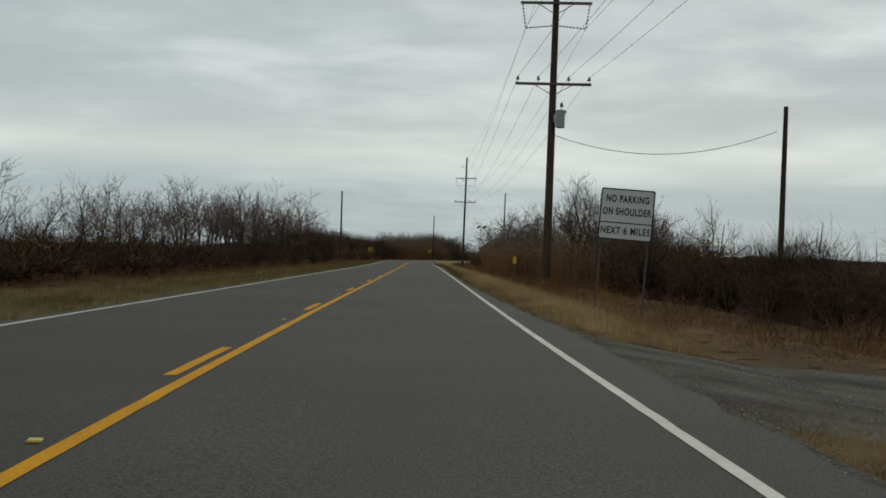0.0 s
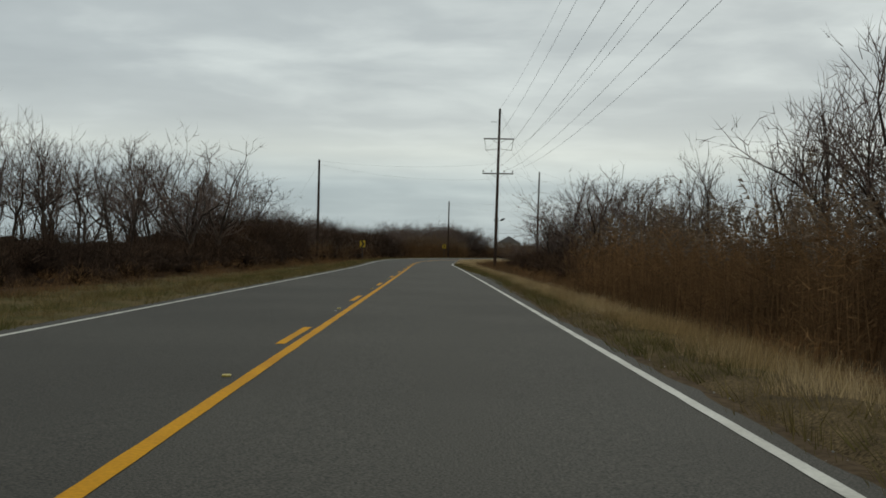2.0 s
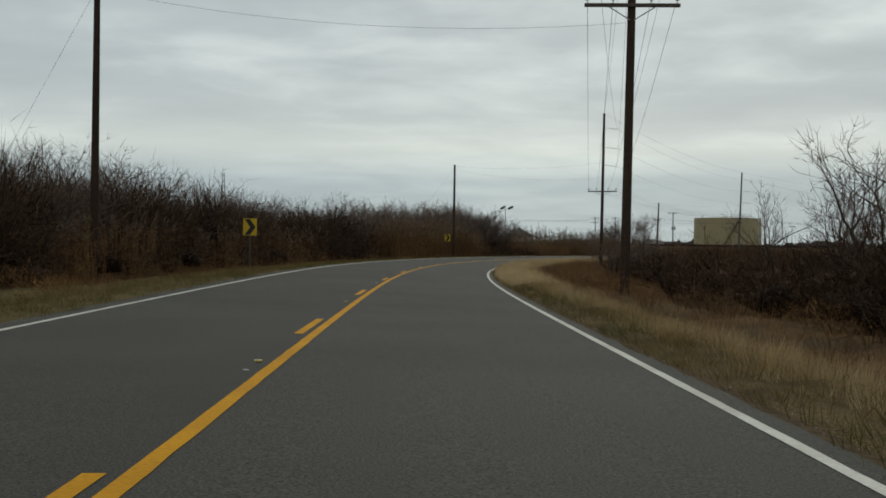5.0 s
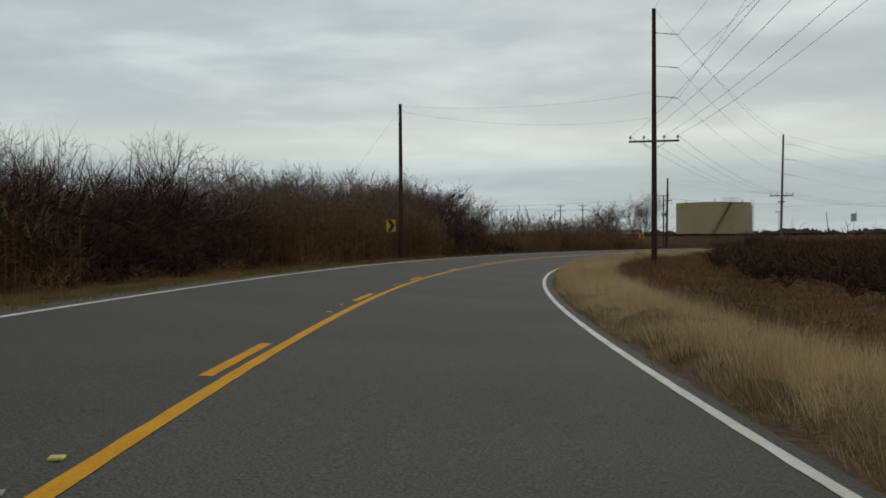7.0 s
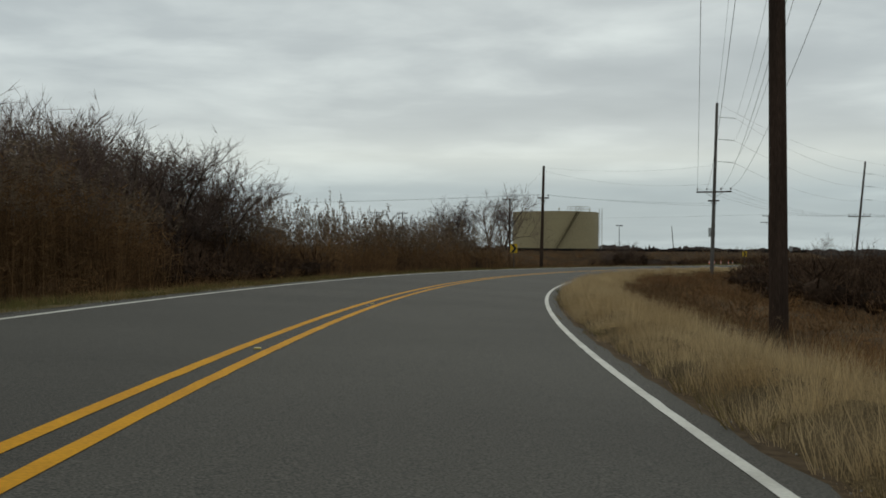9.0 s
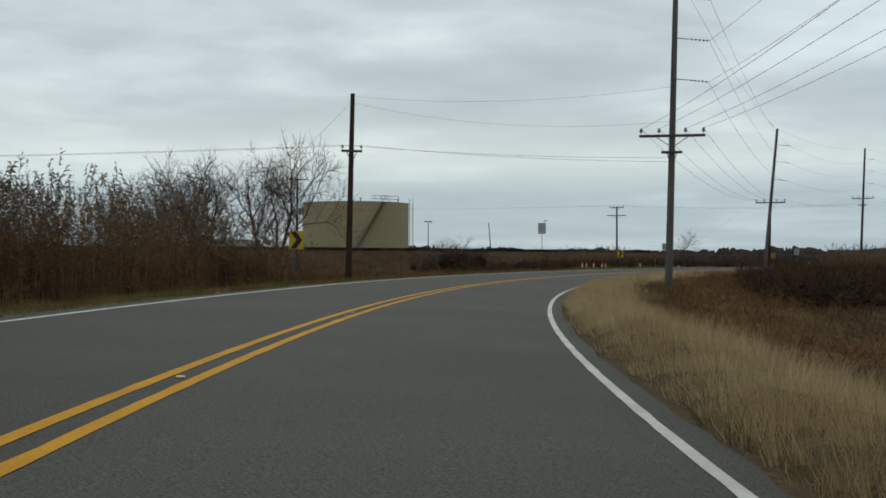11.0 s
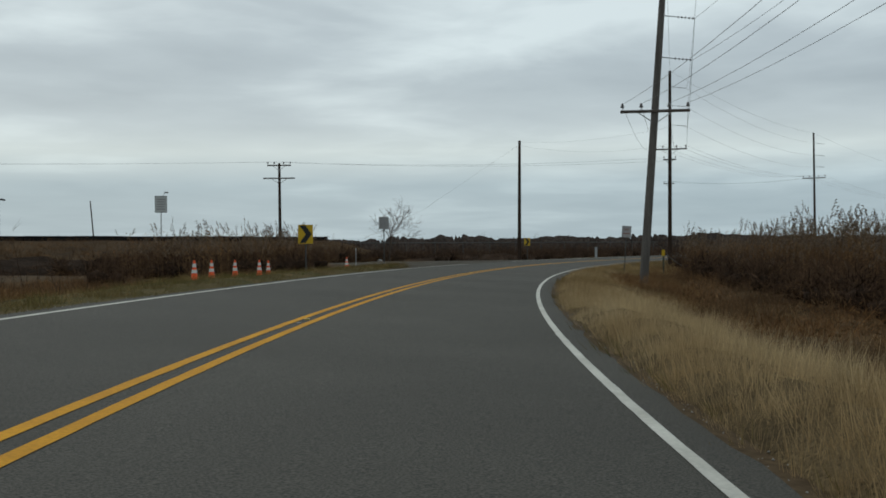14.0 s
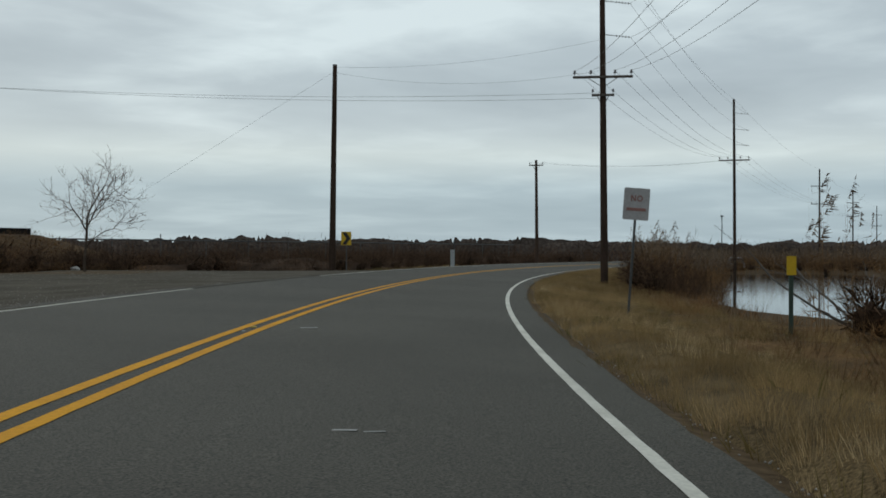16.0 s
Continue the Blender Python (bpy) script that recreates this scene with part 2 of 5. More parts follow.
def tube(bm, a, b, ra, rb, n=8, caps=True):
    a, b = Vector(a), Vector(b)
    q = (b - a).to_track_quat("Z", "Y").to_matrix().to_4x4()
    bmesh.ops.create_cone(bm, cap_ends=caps, segments=n, radius1=ra, radius2=rb, depth=(b - a).length,
                          matrix=Matrix.Translation((a + b) / 2) @ q)
    return bm


def lathe(bm, profile, m, n=10):
    """A turned body from (radius, height) pairs."""
    rings = []
    for r, z in profile:
        rings.append([bm.verts.new(m @ Vector((r * math.cos(6.28319 * i / n), r * math.sin(6.28319 * i / n), z))) for i in range(n)])
    for p, q in zip(rings, rings[1:]):
        for i in range(n):
            bm.faces.new((p[i], p[(i + 1) % n], q[(i + 1) % n], q[i]))
    bm.faces.new(rings[-1])
    bm.faces.new(rings[0][::-1])
    return bm


def thing(name, x, y, z, turn=0.0, label="", category="", group=""):
    ob = new(name)
    ob.empty_display_size = 0.3
    ob.matrix_basis = pose(x, y, z, 0, 0, turn)
    return tagged(ob, label, category, group)


# ---------------------------------------------------------------- the road's line
# bends to the right, in thousandths of a radian a metre, every 20 m from 60 m before the start
BENDS = [0.859, 0.836, 0.791, 0.677, 0.382, -0.016, -0.031, -0.025, -0.061, -0.037, -0.045, 0.482, 1.595, 2.691, 3.277, 3.638, 3.365, 3.578, 4.154, 4.337, 4.124, 3.975, 3.539, 2.741, 2.704, 3.163, 3.07, 2.959, 2.95, 2.96, 2.966, 2.969, 2.971, 2.972]
LINE_S = np.arange(-60.0, 600.0, 1.0)
_k = np.interp(LINE_S, -60 + 20 * np.arange(len(BENDS)), BENDS) * 1e-3
LINE_T = np.cumsum(_k) - np.cumsum(_k)[60]
LINE_X = np.cumsum(np.sin(LINE_T)) - np.cumsum(np.sin(LINE_T))[60]
LINE_Y = np.cumsum(np.cos(LINE_T)) - np.cumsum(np.cos(LINE_T))[60]
EDGE_R, EDGE_L = 3.717, 3.985


def along(s, off):
    """Ground place x, y and heading at a distance s along the centre line and off metres to its right (arrays too)."""
    x, y, t = np.interp(s, LINE_S, LINE_X), np.interp(s, LINE_S, LINE_Y), np.interp(s, LINE_S, LINE_T)
    return x + off * np.cos(t), y - off * np.sin(t), t


def road_z(s, off):
    """Crown on the straight, banked in the bend."""
    a = np.clip((s - 127.7) / 70.0, 0, 1)
    a = a * a * (3 - 2 * a)
    right, left = 0.0091 + 0.0411 * a, 0.0165 - 0.0615 * a
    return np.where(off > 0, -right * off, left * off)


POND = (503.0, 19.6, 51.0, 8.4)


def pond_reach(s, o, grow=1.0):
    """Below 1 inside the pond, whose ends are blunt."""
    return np.sqrt((np.abs(s - POND[0]) / (POND[2] * grow)) ** 4 + (np.abs(o - POND[1]) / (POND[3] * grow)) ** 4)


WATER_Z = -0.95


def ground_z(s, off):
    s, off = np.asarray(s, float), np.asarray(off, float)
    edge = road_z(s, np.clip(off, -4.4, 4.3))
    out = np.maximum(np.abs(off) - 4.3, 0.0)
    far = np.where(off > 0, -0.75, -0.45)
    k = 1 - np.exp(-out / 4.0)
    z = edge * (1 - k) + far * k
    bumps = 0.06 * np.sin(s * 0.31 + off * 0.7) * np.sin(off * 0.53 - s * 0.17) + 0.05 * np.sin(s * 0.09 + 1.3 * off)
    z = z + bumps * np.clip((out - 0.5) / 3.0, 0, 1) - 0.03 * np.clip(out / 0.3, 0, 1)
    # the hollow of the pond
    d = pond_reach(s, off)
    z = z - 1.1 * np.clip(1.25 - d, 0, 0.6)
    # a hard-packed pull-in on the outer side
    flat = np.clip((s - 436) / 20, 0, 1) * np.clip((492 - s) / 12, 0, 1) * np.clip((-off - 3.5) / 1.0, 0, 1) * np.clip((26 + off) / 4, 0, 1)
    # the outer verge stays level with the banked road
    z = z + 0.22 * np.clip((s - 392) / 10, 0, 1) * np.clip((445 - s) / 10, 0, 1) * np.clip(-off - 4.4, 0, 1) * np.clip((13 + off) / 4, 0, 1)
    return z * (1 - flat) + 0.12 * flat


def strip(name, s0, s1, ds, offs, lift, mat, zf=road_z):
    """A ribbon that follows the road."""
    ss = np.arange(s0, s1 + 1e-6, ds)
    verts, nc = [], len(offs)
    for s in ss:
        o = np.array([v(s) if callable(v) else v for v in offs], float)
        x, y, _ = along(s, o)
        verts += list(zip(x, y, zf(s, o) + lift))
    faces = [(i * nc + j, i * nc + j + 1, (i + 1) * nc + j + 1, (i + 1) * nc + j) for i in range(len(ss) - 1) for j in range(nc - 1)]
    return mesh_object(name, verts, faces, mat, smooth=True)


# ---------------------------------------------------------------- ground and road
def build_ground():
    ss = np.arange(-60, 596, 2.0)
    offs = np.concatenate([np.arange(-90, -20, 5.0), np.arange(-20, 20.1, 0.8), np.arange(25, 91, 5.0)])
    S, O = np.meshgrid(ss, offs, indexing="ij")
    x, y, _ = along(S, O)
    z = ground_z(S, O) - 0.6 * np.clip((np.abs(O) - 70) / 15, 0, 1)
    z = np.where(np.abs(O) < 4.0, road_z(S, O) - 0.10, z)
    n = len(offs)
    verts = np.stack([x, y, z], -1).reshape(-1, 3).tolist()
    faces = [(i * n + j, (i + 1) * n + j, (i + 1) * n + j + 1, i * n + j + 1)[::-1] for i in range(len(ss) - 1) for j in range(n - 1)]
    # the plain all round, out to the horizon
    base, cells, size = len(verts), 40, 4500.0
    for i in range(cells + 1):
        for j in range(cells + 1):
            verts.append((100 + size * (2 * i / cells - 1), 200 + size * (2 * j / cells - 1), -1.3))
    m = cells + 1
    faces += [(base + i * m + j, base + (i + 1) * m + j, base + (i + 1) * m + j + 1, base + i * m + j + 1) for i in range(cells) for j in range(cells)]
    return tagged(mesh_object("ground", verts, faces, SOIL, smooth=True), "brown dry marsh ground with dead grass", "ground", kind="structure")


def ragged(base, amp, seed):
    return lambda s: base + amp * (noise.noise((s * 0.9, seed, 0)) + 0.5 * noise.noise((s * 3.1, seed, 4)))


build_ground()
EDGE_AT = ([-60, 18, 26, 45, 80, 91, 97, 104, 111, 117, 122, 129, 140, 205, 240, 345, 365, 405, 440, 594], [4.5, 4.55, 4.35, 4.07, 4.08, 4.2, 4.27, 4.38, 4.4, 4.27, 4.22, 4.06, 4.12, 4.04, 4.13, 4.15, 4.18, 4.24, 4.42, 4.45])


def grass_edge(s):
    """How far right of the centre line the grass begins."""
    return np.interp(s, *EDGE_AT)


def asphalt_edge(s):
    return float(grass_edge(s)) - 0.13 - float(np.interp(s, [99, 105, 122, 128], [0, 0.15, 0.12, 0])) + 0.09 * noise.noise((s * 0.9, 7.0, 0)) + 0.05 * noise.noise((s * 3.1, 7.0, 4))


tagged(strip("road", -58, 594, 0.5, [0.0, 1.9, 3.7, asphalt_edge], 0.0, ASPHALT), "worn grey asphalt lane of a road bending right", "road", kind="structure")
# outer lane, its lower light carried by the dimmer asphalt colour
tagged(strip("road", -58, 594, 0.5, [ragged(-4.3, 0.12, 2.0), -3.9, -1.9, 0.0], 0.0, ASPHALT_DIM), "grey asphalt lane of a road bending right, dimmed for weaker light", "road", kind="structure")
tagged(strip("road_shoulder", -58, 594, 1.0, [3.7, 4.1, ragged(4.62, 0.2, 11.0)], -0.025, GRAVEL, lambda s, o: road_z(s, o) - 0.05 * np.clip(o - 4.2, 0, 1)),
       "narrow loose gravel shoulder beside the road", "shoulder", kind="structure")
tagged(strip("road_shoulder", -58, 594, 1.0, [ragged(-4.75, 0.25, 13.0), -4.4, -3.9], -0.025, GRAVEL, lambda s, o: road_z(s, o) - 0.05 * np.clip(-o - 4.3, 0, 1)),
       "narrow loose gravel shoulder beside the road", "shoulder", kind="structure")


def line(name, s0, s1, off, width, mat, label, lift=0.005, seed=0.0):
    """A painted line; off may change along the road, and the paint's edges are slightly worn."""
    at = off if callable(off) else lambda s: off
    worn = lambda s, k: 0.012 * noise.noise((s * 2.3, k, seed))
    return tagged(strip(name, s0, s1, 0.5, [lambda s: at(s) - width / 2 + worn(s, 1), lambda s: at(s) + width / 2 + worn(s, 5)], lift, mat), label, "road marking", kind="structure")


line("edge_line", -58, 594, EDGE_R, 0.105, WHITE_LINE, "worn white painted edge line on asphalt")
for s0, s1 in ((-58, 449.0), (466.0, 594)):
    line("edge_line", s0, s1, -EDGE_L, 0.11, WHITE_LINE, "worn white painted edge line on asphalt")
line("centre_line", -58, 594, 0.0, 0.12, YELLOW_LINE, "solid yellow painted centre line on asphalt")
line("centre_line", 249.5, 594, lambda s: float(np.interp(s, [262, 300, 420], [-0.35, -0.31, -0.27])), 0.12, YELLOW_LINE, "solid yellow painted centre line on asphalt")
DASH, DASH_START = 11.977, 9.70
for i in range(-5, 20):
    line("centre_dash", DASH_START + i * DASH, DASH_START + i * DASH + 3.0, -0.205, 0.12, YELLOW_LINE, "broken yellow painted centre line dash")


def bulge(s):
    return float(np.clip((s - 434) / 36, 0, 1) * np.clip((492 - s) / 14, 0, 1))


tagged(strip("pull_in", 428, 492, 1.0, [lambda s: -4.2 - 18.5 * bulge(s) + 0.5 * noise.noise((s * 0.5, 3, 0)),
                                        lambda s: -4.1 - 9 * bulge(s), -4.0], 0.012, PALE_GRAVEL, lambda s, o: ground_z(s, o) * (np.abs(o) > 4.4) + road_z(s, o) * (np.abs(o) <= 4.4)),
       "grey gravel pull-in beside the road", "gravel apron", kind="structure")
tagged(strip("driveway", 8.2, 18.0, 0.4, [4.1, 4.5, 4.9, 6.0, 7.0, 9.0, 11.0, 14.0, 18.0], 0.0, GRAVEL,
             lambda s, o: road_z(s, np.minimum(o, 4.4)) * (1 - np.clip(o - 4.4, 0, 1)) + (ground_z(s, o) + 0.05) * np.clip(o - 4.4, 0, 1) - 0.01 - 0.12 * (1 - min(1.0, (s - 8.2) / 0.7, (18.0 - s) / 0.7))), "broken dark gravel driveway mouth", "driveway", kind="structure")


def lumps(s, o):
    """Soft uneven bumps, about -1 to 1."""
    return 0.45 * np.sin(s * 1.7 + 2.1 * o) * np.sin(2.9 * o - s * 0.6) + 0.35 * np.sin(s * 0.55 + 1.1 * o) + 0.3 * np.sin(s * 3.9 - 1.3 * o) * np.sin(s * 1.13 + 3.3 * o)


def right_mat(s, o):
    """Top of the matted grass beside the inner edge."""
    u = np.asarray(o, float) - grass_edge(s)
    deep = np.interp(s, [-60, 7, 8.3, 18.4, 21, 60, 80, 110, 168, 180, 430, 450, 594], [0.5, 0.5, 0.1, 0.1, 0.7, 0.85, 0.6, 0.5, 0.6, 1.15, 1.1, 0.5, 0.4])
    h = np.interp(u, [0.0, 0.1, 0.3, 0.8, 1.5, 2.2, 3.0, 4.2], [-0.07, 0.0, 0.12, 0.24, 0.22, 0.13, 0.05, 0.02])
    return ground_z(s, o) + h * deep * (1 + 0.45 * lumps(s, o))


def left_mat(s, o):
    """Top of the matted grass beside the outer edge."""
    u = -np.asarray(o, float) - 4.4
    h = np.interp(u, [0.0, 0.12, 0.25, 0.6, 1.4, 3.0, 6.0, 8.0], [-0.09, -0.02, 0.05, 0.10, 0.13, 0.10, 0.08, 0.02])
    return ground_z(s, o) + h * (1 + 0.5 * lumps(s, o))


def off_brush(s, o):
    return ground_z(s, o) + 0.10 * lumps(s * 0.8, o) + 0.06


def from_edge(u, amp, seed):
    return lambda s: float(grass_edge(s)) + u + amp * noise.noise((s * 1.9, seed, 0))


for s0, s1 in ((18.4, 560), (-58.5, 8.3)):
    tagged(strip("verge", s0, s1, 0.4, [from_edge(0.02, 0.05, 21.0), from_edge(0.13, 0.05, 21.0), *[from_edge(u, 0.0, 0) for u in (0.3, 0.55, 0.8, 1.15, 1.5, 1.85, 2.2, 2.6)], from_edge(3.3, 0.9, 23.0)], 0.0, THATCH, right_mat), "matted pale dead grass on the verge", "verge", kind="structure")
tagged(strip("verge", -58, 428, 0.5, [ragged(-10.4, 0.5, 29.0), -9.0, -7.5, -6.6, -5.9, -5.3, -4.9, -4.7, ragged(-4.5, 0.1, 31.0)], 0.0, TURF, left_mat), "thin olive turf on the outer verge", "verge", kind="structure")
tagged(strip("rough_ground", 18.4, 452, 0.6, [6.6, 7.2, 7.9, 8.6, 9.4, 10.2, 11.0, 12.0, 13.0, 14.5], -0.04, LITTER, off_brush), "brown matted dead weeds on rough ground", "rough ground", kind="structure")
tagged(strip("rough_ground", 340, 430, 0.8, [-48, -40, -33, -27, -22, -18, -15, -12.5, -10.8, -9.4], -0.04, LITTER, off_brush), "brown matted dead weeds on rough ground", "rough ground", kind="structure")


def build_pond():
    verts = [(*along(POND[0], POND[1])[:2], WATER_Z)]
    for i in range(72):
        a = 2 * math.pi * i / 72
        c, n = math.cos(a), math.sin(a)
        x, y, _ = along(POND[0] + POND[2] * 1.1 * math.copysign(abs(c) ** 0.5, c), POND[1] + POND[3] * 1.1 * math.copysign(abs(n) ** 0.5, n))
        verts.append((float(x), float(y), WATER_Z))
    faces = [(0, 1 + i, 1 + (i + 1) % 72) for i in range(72)]
    ob = mesh_object("pond_water", verts, faces, WATER)
    return tagged(ob, "still grey pond water mirroring the sky", "water", kind="structure")


build_pond()
# ---------------------------------------------------------------- plants


def bulk(name, V, F, mats, parent=None, index=None):
    """A mesh from arrays of corners and triangles."""
    me = bpy.data.meshes.new(name)
    V, F = np.asarray(V, np.float32), np.asarray(F, np.int32)
    me.vertices.add(len(V))
    me.vertices.foreach_set("co", V.ravel())
    me.loops.add(F.size)
    me.loops.foreach_set("vertex_index", F.ravel())
    me.polygons.add(len(F))
    me.polygons.foreach_set("loop_start", np.arange(0, F.size, 3, dtype=np.int32))
    me.polygons.foreach_set("loop_total", np.full(len(F), 3, np.int32))
    for m in mats:
        me.materials.append(m)
    if index is not None:
        me.polygons.foreach_set("material_index", np.asarray(index, np.int32))
    me.update(calc_edges=True)
    ob = new(name, me)
    ob.parent = parent
    return ob


def ribbon(points, width, side):
    """A thin tapering leaf or stalk along points: corners and triangles."""
    pts = np.asarray(points, float)
    n = len(pts)
    V = [pts[0] - side * width / 2, pts[0] + side * width / 2]
    F = []
    for i in range(1, n - 1):
        w = width * (1 - 0.6 * i / (n - 1))
        V += [pts[i] - side * w / 2, pts[i] + side * w / 2]
        a = 2 * i - 2
        F += [(a, a + 1, a + 3), (a, a + 3, a + 2)]
    V.append(pts[-1])
    a = 2 * (n - 1) - 2
    F.append((a, a + 1, a + 2))
    return V, F


class Gather:
    def __init__(self):
        self.V, self.F, self.M, self.n = [], [], [], 0

    def add(self, V, F, m=0):
        self.V += [tuple(v) for v in V]
        self.F += [(a + self.n, b + self.n, c + self.n) for a, b, c in F]
        self.M += [m] * len(F)
        self.n = len(self.V)

    def arrays(self):
        return np.array(self.V, np.float32), np.array(self.F, np.int32), np.array(self.M, np.int32)


def unit(v):
    return v / (np.linalg.norm(v) + 1e-9)


def sideways(d, rng):
    return unit(np.cross(d, rng.normal(size=3)))


def grass_tuft(rng, blades, height, spread, width, droop, bent=0.4):
    g = Gather()
    for _ in range(blades):
        a, r = rng.uniform(0, 6.283), spread * math.sqrt(rng.uniform())
        p = np.array([r * math.cos(a), r * math.sin(a), -0.04])
        h = height * rng.uniform(0.55, 1.1)
        lean = np.array([math.cos(a), math.sin(a), 0]) * rng.uniform(0.05, droop) + rng.normal(0, 0.06, 3) * [1, 1, 0]
        q = p + np.array([0, 0, h * 0.6]) + lean * h * 0.45
        e = p + np.array([0, 0, h * rng.uniform(0.85, 1.0)]) + lean * h * 1.25
        b = rng.uniform(0, 6.283)
        if rng.uniform() < bent:
            g.add(*ribbon([p, q, e], width * rng.uniform(0.7, 1.3), np.array([math.cos(b), math.sin(b), 0])))
        else:
            sliver(g, p, e, width * rng.uniform(0.9, 1.5), rng)
    return g.arrays()


def sliver(g, a, b, width, rng, m=0):
    s = sideways(unit(b - a), rng) * width / 2
    g.add([a - s, a + s, b], [(0, 1, 2)], m)


def brush_clump(rng, stems, height, spread, width, twigs, fine):
    g = Gather()
    for _ in range(stems):
        a, r = rng.uniform(0, 6.283), spread * 0.5 * math.sqrt(rng.uniform())
        p = np.array([r * math.cos(a), r * math.sin(a), -0.1])
        d = unit(np.array([math.cos(a) * rng.uniform(0, 0.6), math.sin(a) * rng.uniform(0, 0.6), 1.0]) + rng.normal(0, 0.12, 3))
        L = height * rng.uniform(0.6, 1.0)
        pts = [p]
        for k in range(2):
            d = unit(d + rng.normal(0, 0.2, 3) + [0, 0, 0.05])
            pts.append(pts[-1] + d * L / 2)
        g.add(*ribbon(pts, width * rng.uniform(0.9, 1.6), sideways(d, rng)))
        for _ in range(twigs):
            f = rng.uniform(0.25, 1.95)
            q = pts[int(f)] * (1 - f % 1) + pts[int(f) + 1] * (f % 1)
            e = unit(d + rng.normal(0, 0.55, 3) + [0, 0, 0.2])
            l = L * rng.uniform(0.16, 0.38)
            w = q + e * l
            sliver(g, q, w, width * 0.8, rng)
            for _ in range(fine):
                h = rng.uniform(0.2, 0.95)
                a2 = q * (1 - h) + w * h
                sliver(g, a2, a2 + unit(e + rng.normal(0, 0.6, 3) + [0, 0, 0.15]) * l * rng.uniform(0.35, 0.75), width * 0.6, rng)
    return g.arrays()


def reed_clump(rng, stems, height, spread, plumes):
    g = Gather()
    wind = np.array([0.75, -0.55, 0.0])
    for _ in range(stems):
        a, r = rng.uniform(0, 6.283), spread * math.sqrt(rng.uniform())
        p = np.array([r * math.cos(a), r * math.sin(a), -0.1])
        h = height * rng.uniform(0.7, 1.08)
        lean = rng.normal(0, 0.07, 3) * [1, 1, 0] + wind * 0.05
        top = p + np.array([0, 0, h]) + lean * h
        b = rng.uniform(0, 6.283)
        sliver(g, p, top, 0.016, rng)
        for _ in range(6):
            f = rng.uniform(0.15, 0.85)
            q = p * (1 - f) + top * f
            b = rng.uniform(0, 6.283)
            d = np.array([math.cos(b), math.sin(b), 0.0])
            l = rng.uniform(0.22, 0.5)
            sliver(g, q, q + d * l * 0.75 + [0, 0, l * rng.uniform(-0.25, 0.8)], 0.022, rng)
        if rng.uniform() < plumes:
            for k in range(13):
                q = top + np.array([0, 0, -0.3 + 0.026 * k]) + wind * 0.012 * k
                d = unit(wind * rng.uniform(0.6, 1.3) + rng.normal(0, 0.3, 3) + [0, 0, rng.uniform(-0.5, 0.5)])
                sliver(g, q, q + d * rng.uniform(0.09, 0.2) * (1.2 - abs(k - 6) * 0.08), 0.034, rng, 1)
    return g.arrays()


def shrub(rng, height, radius, twigs, stems, core=0.4, w=1.0):
    """A rounded leafless bush: a small dark heart for inner shade, tangled stems and fine twigs that stand out all
    round.
    """
    g = Gather()
    shift = Vector(rng.uniform(-50, 50, 3))
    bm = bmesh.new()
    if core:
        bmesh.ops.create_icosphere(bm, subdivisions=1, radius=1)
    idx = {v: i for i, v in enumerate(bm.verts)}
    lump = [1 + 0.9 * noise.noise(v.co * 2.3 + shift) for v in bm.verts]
    # the heart's dark colour is the shade at the bush's middle
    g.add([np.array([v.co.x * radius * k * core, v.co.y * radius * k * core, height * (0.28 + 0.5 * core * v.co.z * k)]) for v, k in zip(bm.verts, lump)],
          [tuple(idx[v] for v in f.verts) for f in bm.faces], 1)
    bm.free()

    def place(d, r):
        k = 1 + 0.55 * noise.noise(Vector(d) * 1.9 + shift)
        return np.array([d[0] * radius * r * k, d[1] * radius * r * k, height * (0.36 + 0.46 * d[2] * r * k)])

    # inner fill: about half of these stems carry the shade colour too
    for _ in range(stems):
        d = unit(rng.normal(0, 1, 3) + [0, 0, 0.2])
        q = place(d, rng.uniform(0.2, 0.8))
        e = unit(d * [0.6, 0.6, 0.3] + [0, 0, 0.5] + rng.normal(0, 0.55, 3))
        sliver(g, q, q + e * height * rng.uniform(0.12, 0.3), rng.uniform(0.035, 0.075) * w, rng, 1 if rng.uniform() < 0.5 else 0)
    for _ in range(twigs):
        d = unit(rng.normal(0, 1, 3) + [0, 0, 0.35])
        q = place(d, rng.uniform(0.4, 0.9))
        e = unit(d * [0.8, 0.8, 0.5] + [0, 0, 0.55] + rng.normal(0, 0.4, 3))
        l = height * rng.uniform(0.10, 0.24)
        end = q + e * l
        sliver(g, q, end, 0.026 * w, rng)
        for _ in range(2):
            h = rng.uniform(0.15, 0.9)
            a = q * (1 - h) + end * h
            sliver(g, a, a + unit(e + rng.normal(0, 0.55, 3) + [0, 0, 0.1]) * l * rng.uniform(0.4, 0.85), 0.018 * w, rng)
    return g.arrays()


def zone(s0, s1, o0, o1, density, rng, clear=None):
    n = int((s1 - s0) * abs(o1 - o0) * density)
    s, o = rng.uniform(s0, s1, n), rng.uniform(min(o0, o1), max(o0, o1), n)
    if clear is not None:
        keep = clear(s, o)
        s, o = s[keep], o[keep]
    return s, o


def off_pond(s, o):
    return pond_reach(s, o, 1.06) > 1.0


def off_gravel(s, o):
    drive = (s > 8.3 + 0.05 * (o - 4)) & (s < 17.8 - 0.1 * (o - 4)) & (o > 4)
    pull = (o < 0) & (o > -4.6 - 18.5 * np.clip((s - 434) / 36, 0, 1) * np.clip((492 - s) / 14, 0, 1))
    return ~drive & ~(pull & (s > 428) & (s < 492))


def clear_all(s, o):
    return off_pond(s, o) & off_gravel(s, o)


